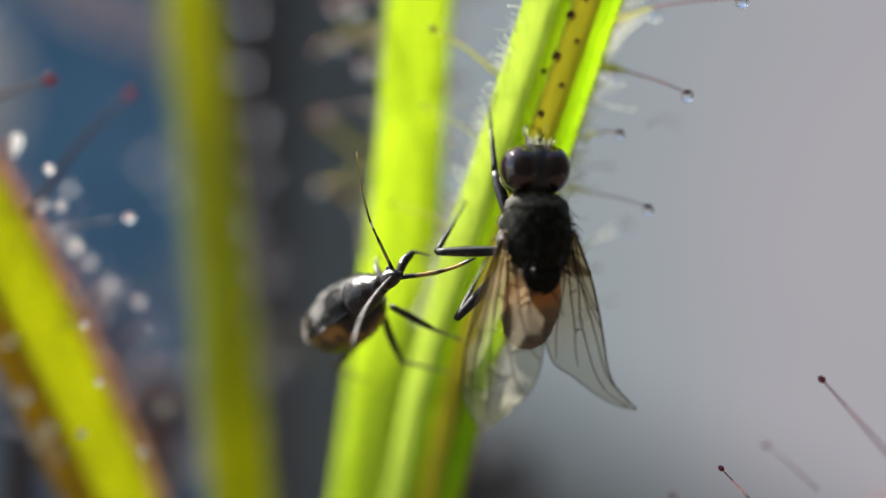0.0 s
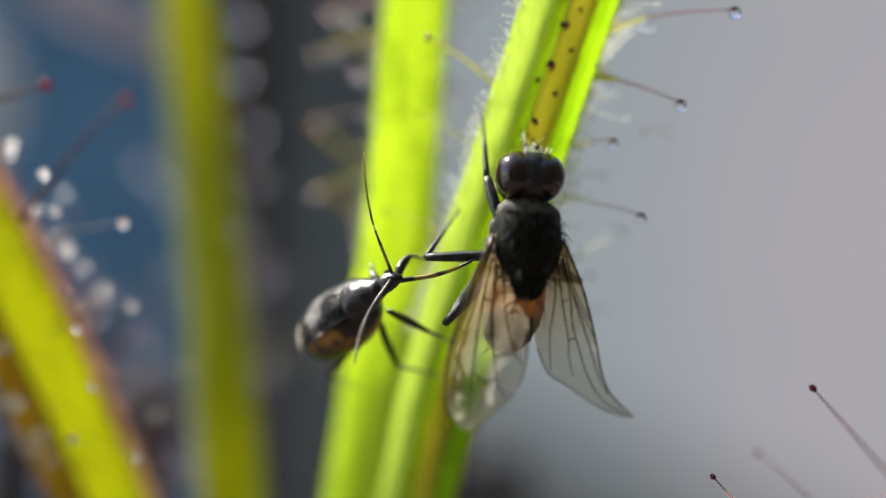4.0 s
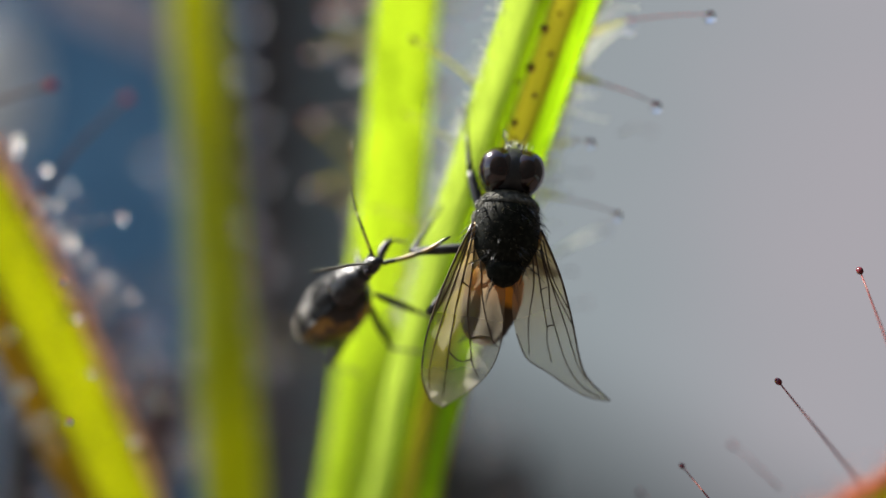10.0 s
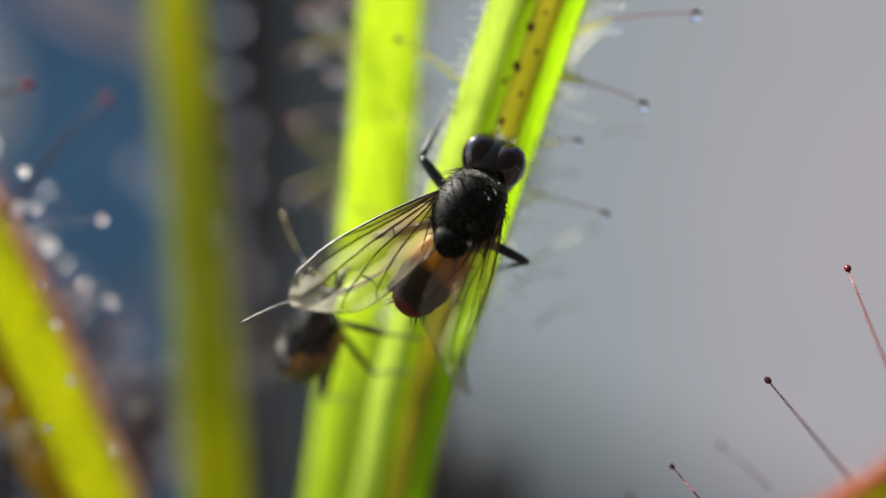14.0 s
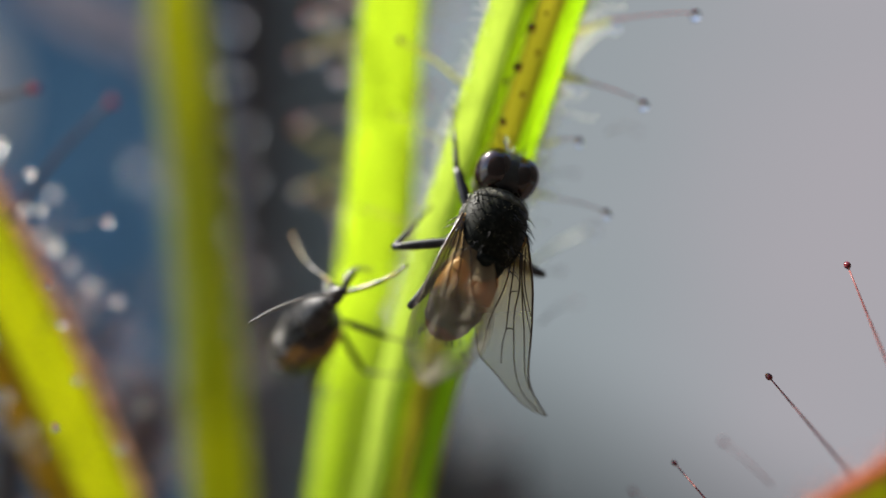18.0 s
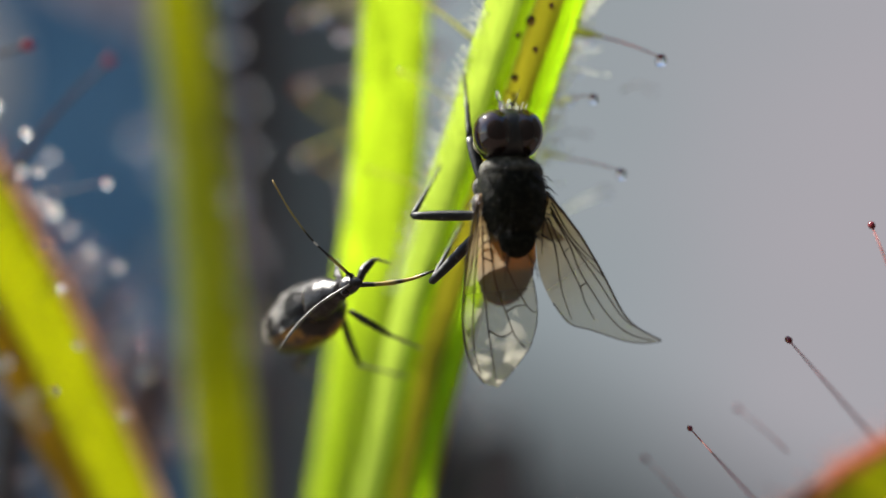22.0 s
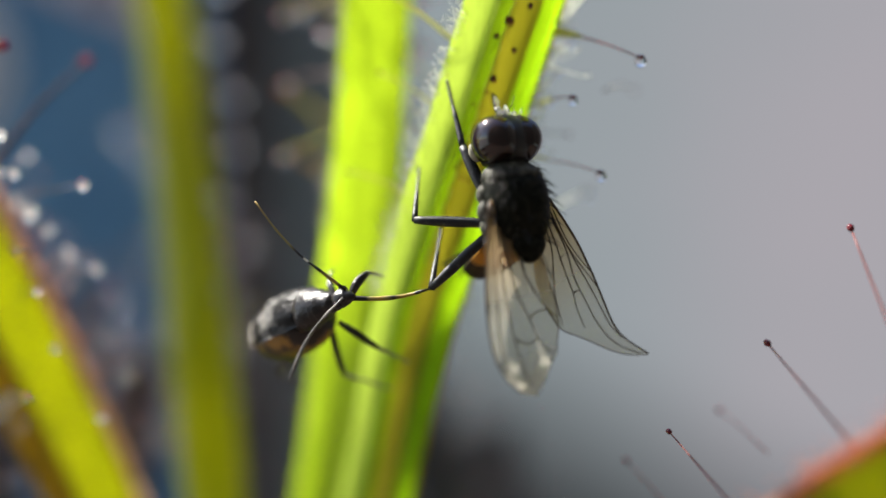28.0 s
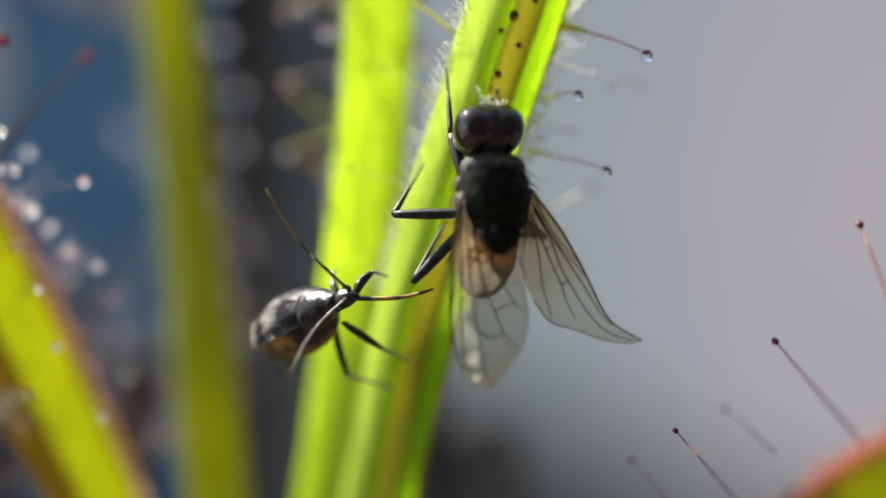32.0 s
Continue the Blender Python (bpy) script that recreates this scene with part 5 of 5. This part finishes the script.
def motions():
    # seconds, place in mm, turn, left wing sweep and lift, right wing sweep and lift, twist of both
    fly_rows = [
        (0, 2.36, 18.80, 0.25, 89.3, -0.9, 10.0, 6, 4, 16, 7, -9, -6),
        (0.5, 2.79, 18.80, 0.25, 89.0, 2.7, 13.8, -3, 1, 20, 14, -12, -8),
        (1, 2.60, 18.80, 0.69, 89.0, -2.1, 14.0, -12, -12, 34, 16, -13, -8),
        (1.5, 2.27, 18.80, 0.42, 90.2, 7.8, 10.7, -3, 3, 24, 10, -10, -6),
        (2, 2.25, 18.80, 0.25, 89.7, 5.2, 11.1, 4, 4, 20, 7, -10, -7),
        (2.5, 2.23, 18.80, 0.25, 90.0, 4.3, 10.3, 3, 6, 22, 9, -9, -6),
        (3, 2.26, 18.80, 0.23, 89.9, 3.8, 10.4, 3, 6, 21, 9, -9, -6),
        (3.5, 2.26, 18.80, 0.26, 90.4, 4.0, 10.2, 4, 7, 22, 9, -9, -6),
        (5.5, 2.28, 18.80, 0.42, 89.1, 0.5, 3.6, 4, 0, 25, 11, -3, -2),
        (6, 2.36, 18.80, 1.37, 71.9, 13.6, 8.3, 13, 8, 28, 2, -8, -5),
        (6.5, 2.23, 18.80, 0.88, 80.0, 7.8, 2.3, 1, -3, 24, 5, -2, -1),
        (7, 2.28, 18.80, 1.73, 61.1, 8.7, 0.0, 9, 17, 19, 11, -0, -0),
        (7.5, 2.21, 18.80, 1.26, 68.7, 12.0, 4.6, 9, 2, 27, -3, -4, -3),
        (8, 2.32, 18.80, 0.90, 73.7, 9.8, 5.4, 10, 4, 26, 1, -5, -3),
        (8.5, 2.44, 18.80, 0.61, 79.7, 5.3, 4.5, 4, -2, 22, 5, -4, -3),
        (9, 2.36, 18.80, 0.51, 81.3, 6.1, 4.1, -0, -3, 24, 5, -4, -2),
        (9.5, 2.38, 18.80, 0.43, 81.0, 5.5, 4.5, 1, -1, 25, 5, -4, -3),
        (10, 2.36, 18.80, 0.43, 81.7, 5.9, 3.6, 3, -1, 25, 5, -3, -2),
        (10.5, 1.55, 18.80, 0.99, 67.2, 18.5, -15.1, 25, -2, 10, -4, 14, 9),
        (11, 1.96, 18.80, 0.99, 68.3, 17.3, 1.9, 12, 4, 24, -3, -2, -1),
        (11.5, 2.36, 18.80, 0.20, 91.5, 12.6, 5.7, -2, 4, 17, 1, -5, -3),
        (12, 1.93, 18.80, 0.23, 80.0, 15.3, -6.3, 11, -2, 17, 1, 6, 4),
        (12.5, 1.91, 18.80, 0.29, 80.7, 15.0, -6.5, 9, -3, 21, 2, 6, 4),
        (13, 1.77, 18.80, 0.26, 79.7, 13.5, -6.2, 14, 0, 14, 2, 6, 4),
        (13.5, 1.61, 18.80, 1.09, 66.9, 25.6, -9.1, 25, -1, 13, -2, 8, 5),
        (15.5, 1.99, 18.80, 0.22, 81.3, 8.1, -6.7, 12, 0, 15, 2, 6, 4),
        (16, 1.90, 18.80, 0.27, 80.6, 10.4, -7.5, 10, 1, 18, 2, 7, 4),
        (16.5, 1.57, 18.80, 0.45, 75.4, 25.8, -11.0, 10, -1, 16, 0, 9, 6),
        (17, 1.74, 18.80, 0.02, 79.4, 16.0, -9.7, 12, 2, 15, 1, 8, 6),
        (17.5, 1.65, 18.80, 0.11, 80.0, 15.1, -7.8, 10, 1, 17, 2, 7, 5),
        (18, 2.22, 18.80, 0.44, 77.7, 19.4, 10.9, -5, 11, 20, 1, -10, -6),
        (18.5, 1.98, 18.80, 1.45, 58.0, 17.2, -1.4, 12, 8, 16, 3, 1, 1),
        (19, 2.07, 18.80, 1.08, 66.0, 14.3, -0.5, 14, 3, 23, -4, 0, 0),
        (19.5, 1.96, 18.80, 0.35, 77.0, 7.4, -8.7, 14, -1, 17, -0, 8, 5),
        (20, 1.98, 18.80, 0.42, 77.5, 9.7, -3.4, 10, -2, 18, 0, 3, 2),
        (20.5, 2.48, 18.80, 0.05, 86.3, -1.7, -1.2, 8, 4, 19, 5, 1, 1),
        (21, 2.33, 18.80, 0.10, 85.7, 0.0, -1.0, 8, 2, 20, 5, 1, 1),
        (21.5, 2.71, 18.80, 0.14, 85.6, -6.3, 23.1, -12, 5, 33, 11, -7, -14),
        (22, 2.44, 18.80, 0.20, 88.5, -2.1, 12.3, -4, -2, 34, 10, -11, -7),
        (22.5, 2.97, 18.80, 0.43, 79.5, -13.7, 27.8, -14, 1, 36, 18, -8, -16),
        (23, 1.71, 18.80, 0.82, 73.1, 10.0, -0.3, 3, -0, 21, 0, 0, 0),
        (23.5, 2.22, 18.80, 0.31, 79.6, 19.1, 12.6, -4, 9, 23, 3, -11, -7),
        (24, 2.23, 18.80, -0.08, 87.2, 14.7, 14.1, -11, -6, 19, 8, -12, -8),
        (24.5, 2.25, 18.80, 0.03, 90.0, 8.5, 10.4, -5, 1, 23, 9, -9, -6),
        (25, 3.11, 18.80, 0.03, 81.5, -7.9, 33.5, -4, -0, 27, 8, -10, -20),
        (25.5, 2.61, 18.80, 0.05, 88.5, -1.6, 15.6, -1, 3, 31, 7, -14, -9),
        (27.5, 2.48, 18.80, 0.20, 90.1, 3.1, 14.1, -5, 4, 25, 8, -13, -8),
        (28, 3.10, 18.80, 0.12, 84.5, -4.0, 29.6, -5, 4, 25, 15, -9, -18),
        (28.5, 2.98, 18.80, 0.28, 85.7, -3.8, 23.7, -5, 0, 35, 13, -7, -14),
        (29, 2.60, 18.80, 0.27, 86.9, -3.1, 21.3, 1, 2, 29, 8, -7, -13),
        (29.5, 2.93, 18.80, 0.38, 84.3, -4.7, 36.5, -7, 4, 31, 9, -12, -22),
        (30, 2.94, 18.80, 0.39, 83.1, -6.2, 33.7, -4, 1, 29, 10, -10, -20),
        (30.5, 2.87, 18.80, 0.27, 83.6, -6.8, 26.7, -5, -1, 34, 11, -8, -16),
        (31, 2.85, 18.80, 0.33, 84.5, -5.7, 29.6, -11, 2, 37, 12, -9, -18),
        (31.5, 2.54, 18.80, 0.28, 87.1, -3.7, 16.9, -4, 1, 30, 9, -15, -10),
        (32, 2.45, 18.80, 0.26, 87.2, -3.0, 15.2, -5, 3, 32, 8, -14, -9),
    ]
    walk(FLY, [(t, Matrix.Translation((0, 0, EYE)) @ mm_pose(x, y, z, a, b, c)) for t, x, y, z, a, b, c, *_ in fly_rows])
    walk(FLY_WINGS[0], [(r[0], mm_pose(-0.86, 0.15, 0.32, 0, 0, -r[7]) @ pose(0, 0, 0, -r[8], r[11], 0)) for r in fly_rows])
    walk(FLY_WINGS[1], [(r[0], mm_pose(0.86, 0.15, 0.32, 0, 0, r[9]) @ pose(0, 0, 0, -r[10], r[12], 0)) for r in fly_rows])
    # the head nods and the abdomen curls under: seconds, degrees (and a swing to its side)
    def about(y, z, a, c=0):
        return mm_pose(0, y, z, 0, 0, 0) @ pose(0, 0, 0, a, 0, c) @ mm_pose(0, -y, -z, 0, 0, 0)
    nods = ((0, 0), (5.5, 0), (6, -12), (6.5, -4), (7, -20), (7.5, -16), (8, -8), (10, -3), (11, -16), (12, -6), (18, -6), (18.5, -24), (19, -16), (19.5, -8), (20.5, 0), (22.5, 0), (23, -8), (23.5, 0), (32, 0))
    curls = ((0, 10, 0), (1, 24, 0), (1.5, 12, 0), (3.5, 12, -2), (5.5, 8, -5), (6, 18, -6), (6.5, 12, -6), (7, 10, -8), (7.5, 14, -8), (8, 14, -10), (10, 10, -8), (11, 20, -12), (12, 8, -16), (13, 8, -16), (15.5, 8, -15), (17, 8, -16), (18, 8, -10), (18.5, 26, -12), (19, 20, -10),
             (19.5, 8, -14), (20, 8, -12), (20.5, 10, -6), (21, 12, -4), (21.5, 32, 4), (22, 20, 3), (22.5, 40, 2), (23, 16, -8), (24, 12, 0), (24.5, 16, 0), (25, 56, 6), (25.5, 34, 0), (27.5, 30, 0), (28, 56, 6), (29, 48, 3), (29.5, 58, 8), (30, 58, 8), (31, 56, 6), (31.5, 40, 0), (32, 28, 2))
    walk(FLY_HEAD, [(t, about(1.2, -0.1, a)) for t, a in nods])
    walk(FLY_BELLY, [(t, about(-0.8, 0.0, a, c)) for t, a, c in curls])
    # each foot sticks to one spot of the leaf while the body swings
    feet = [Vector(p) for p in ((1.25, 20.7, 4.3), (0.65, 20.9, 1.35), (1.3, 20.9, -0.2), (2.7, 20.7, 3.4), (2.55, 20.8, -0.5), (1.3, 20.8, -1.4))]
    poles = [Vector(p) for p in ((-1, -0.35, 0.1), (-1, -0.2, -0.35), (-0.67, -0.1, -0.74), (0.2, 1, 0), (1, -0.1, -0.3), (-0.7, 1, -0.2))]
    for (femur, tibia, hip, a, b), foot, pole in zip(FLY_LEGS, feet, poles):
        upper, lower = [], []
        for t, x, y, z, rx, ry, rz, *_ in fly_rows:
            m = pose(x, y, z, rx, ry, rz)
            goal = m.inverted() @ foot
            side = m.to_3x3().inverted() @ pole
            d = goal - hip
            far = min(max(d.length, abs(a - b) + 0.05), a + b - 0.02)
            along = d.normalized()
            k = (a * a - b * b + far * far) / (2 * far)
            out = (side - along * side.dot(along)).normalized()
            knee = hip + along * k + out * math.sqrt(max(a * a - k * k, 0.0))
            end = hip + along * far
            turn, shift = aim(hip * MM, knee - hip, out.cross(along))
            upper.append((t, shift @ turn))
            way = turn.to_3x3().inverted() @ (end - knee)
            turn2, shift2 = aim(Vector((0, a * MM, 0)), way, Vector((0, 0, 1)))
            lower.append((t, shift2 @ turn2))
        walk(femur, upper)
        walk(tibia, lower)
    # seconds, place in mm, turn, lift and swing of the two feelers
    bug_rows = [
        (0, -2.57, 20.55, -1.56, 40.8, 50.9, -104.1, 40, 83, 14, -92),
        (0.5, -2.58, 20.52, -1.56, 43.4, 50.7, -101.4, 47, 74, 14, -97),
        (1, -2.65, 20.64, -1.55, 40.5, 51.5, -107.7, 44, 86, 15, -93),
        (1.5, -2.59, 20.54, -1.56, 42.5, 50.9, -103.2, 41, 85, 14, -96),
        (2, -2.44, 20.46, -1.50, 41.4, 50.3, -100.9, 40, 86, 15, -101),
        (2.5, -2.54, 20.49, -1.65, 45.8, 50.4, -99.0, 39, 75, 18, -95),
        (3, -2.54, 20.51, -1.37, 43.2, 50.7, -101.3, 36, 81, 13, -93),
        (3.5, -2.44, 20.40, -1.39, 44.0, 49.8, -97.2, 38, 78, 12, -106),
        (5.5, -2.79, 21.43, -1.99, 36.7, 51.1, -109.2, 33, 75, -21, -105),
        (6, -2.68, 21.31, -1.75, 37.0, 50.4, -104.9, 26, 79, -8, -77),
        (6.5, -3.14, 21.55, -1.90, 44.9, 51.7, -108.5, 6, 72, -18, -58),
        (7, -3.06, 21.47, -2.03, 50.8, 51.1, -101.3, 34, 73, 55, -97),
        (7.5, -3.10, 21.46, -1.98, 50.9, 50.8, -99.5, 27, 62, 37, -46),
        (8, -2.91, 21.41, -1.77, 51.3, 50.5, -97.3, 16, 87, 45, -50),
        (8.5, -2.51, 20.34, -1.50, 54.6, 48.2, -88.0, 12, 78, 45, -58),
        (9, -2.35, 20.27, -1.41, 55.1, 47.3, -84.9, 11, 81, 59, -83),
        (9.5, -2.28, 20.34, -1.56, 57.6, 47.9, -85.6, 14, 87, 55, -78),
        (10, -2.37, 20.48, -1.38, 51.8, 49.9, -94.0, 30, 76, 50, -72),
        (10.5, -3.44, 21.54, -2.16, 69.1, 50.9, -92.7, 28, 77, 34, -88),
        (11, -3.23, 21.40, -2.05, 68.4, 49.7, -87.5, 28, 71, 28, -77),
        (11.5, -3.24, 21.38, -1.79, 61.6, 49.7, -90.0, 32, 73, 24, -85),
        (12, -2.91, 21.28, -1.82, 55.4, 48.8, -88.6, 18, 97, 23, -91),
        (12.5, -2.56, 21.14, -1.50, 54.1, 47.9, -86.7, 19, 91, 10, -91),
        (13, -2.76, 21.15, -1.48, 54.7, 47.8, -86.3, 17, 94, 11, -96),
        (13.5, -2.90, 21.47, -2.54, 66.5, 50.2, -91.0, 26, 109, 60, -126),
        (15.5, -2.64, 21.22, -1.45, 56.8, 48.8, -88.1, 38, 74, 52, -113),
        (16, -2.50, 21.15, -1.37, 54.2, 48.3, -87.8, 36, 79, 51, -107),
        (16.5, -3.51, 21.51, -2.12, 56.5, 51.1, -98.1, 11, 129, 43, -109),
        (17, -3.02, 21.25, -2.01, 52.8, 48.9, -90.6, 43, 79, 47, -97),
        (17.5, -2.87, 21.21, -1.88, 57.2, 48.2, -86.7, 41, 59, 45, -104),
        (18, -3.05, 21.42, -2.23, 54.5, 50.5, -95.9, 22, 125, 53, -120),
        (18.5, -3.14, 21.37, -2.06, 53.9, 50.2, -95.4, 14, 124, 42, -79),
        (19, -3.14, 21.30, -2.43, 61.9, 48.8, -87.3, 40, 72, 49, -82),
        (19.5, -3.17, 21.42, -2.43, 52.9, 50.6, -97.6, 14, 131, 38, -91),
        (20, -3.00, 20.65, -2.36, 36.6, 51.3, -111.4, 25, 126, 22, -101),
        (20.5, -2.78, 20.52, -2.52, 36.3, 50.6, -106.4, 26, 129, 14, -122),
        (21, -3.01, 20.51, -2.51, 36.6, 50.5, -105.7, 32, 126, 15, -123),
        (21.5, -3.02, 20.55, -2.64, 36.3, 50.8, -107.3, 46, 123, 18, -123),
        (22, -2.99, 20.53, -2.67, 36.1, 50.7, -107.0, 60, 108, 19, -124),
        (22.5, -2.76, 20.53, -2.42, 33.4, 50.7, -108.7, 53, 115, 15, -123),
        (23, -3.02, 20.62, -2.87, 28.1, 51.0, -115.7, 42, 136, 9, -115),
        (23.5, -2.94, 20.60, -2.79, 31.3, 51.0, -112.8, 68, 127, 10, -117),
        (24, -2.91, 20.63, -2.88, 29.9, 51.0, -114.7, 59, 136, 8, -114),
        (24.5, -3.01, 20.68, -2.87, 32.9, 51.2, -115.0, 62, 127, 8, -113),
        (25, -2.77, 20.52, -2.63, 32.1, 50.6, -109.3, 71, 97, 5, -117),
        (25.5, -2.55, 20.47, -2.57, 28.0, 50.4, -110.4, 58, 130, 10, -109),
        (27.5, -2.85, 20.55, -2.89, 29.8, 50.6, -111.7, 56, 127, 3, -114),
        (28, -2.67, 20.49, -2.81, 30.3, 50.4, -109.2, 61, 127, 4, -117),
        (28.5, -2.53, 20.47, -2.72, 31.8, 50.2, -107.5, 59, 122, 9, -113),
        (29, -2.77, 20.45, -2.80, 33.3, 50.2, -106.1, 52, 125, 5, -118),
        (29.5, -2.70, 20.48, -2.75, 28.4, 50.4, -110.3, 65, 123, 3, -113),
        (30, -2.79, 20.49, -2.79, 28.1, 50.4, -111.1, 57, 123, 6, -105),
        (30.5, -2.58, 20.45, -2.78, 30.4, 50.2, -108.0, 57, 122, 3, -114),
        (31, -2.67, 20.46, -2.85, 28.1, 50.3, -110.0, 70, 107, 5, -118),
        (31.5, -2.83, 20.47, -2.89, 29.1, 50.3, -109.6, 62, 109, 11, -103),
        (32, -2.66, 20.49, -2.87, 30.2, 50.3, -109.2, 69, 101, 12, -106),
    ]
    walk(BUG, [(t, Matrix.Translation((0, 0, EYE)) @ mm_pose(x, y, z, a, b, c)) for t, x, y, z, a, b, c, *_ in bug_rows])
    for (horn, root), k in zip(BUG_HORNS, (7, 9)):
        walk(horn, [(r[0], Matrix.Translation(root * MM) @ pose(0, 0, 0, 0, 0, r[k + 1]) @ pose(0, 0, 0, r[k], 0, 0)) for r in bug_rows])


motions()
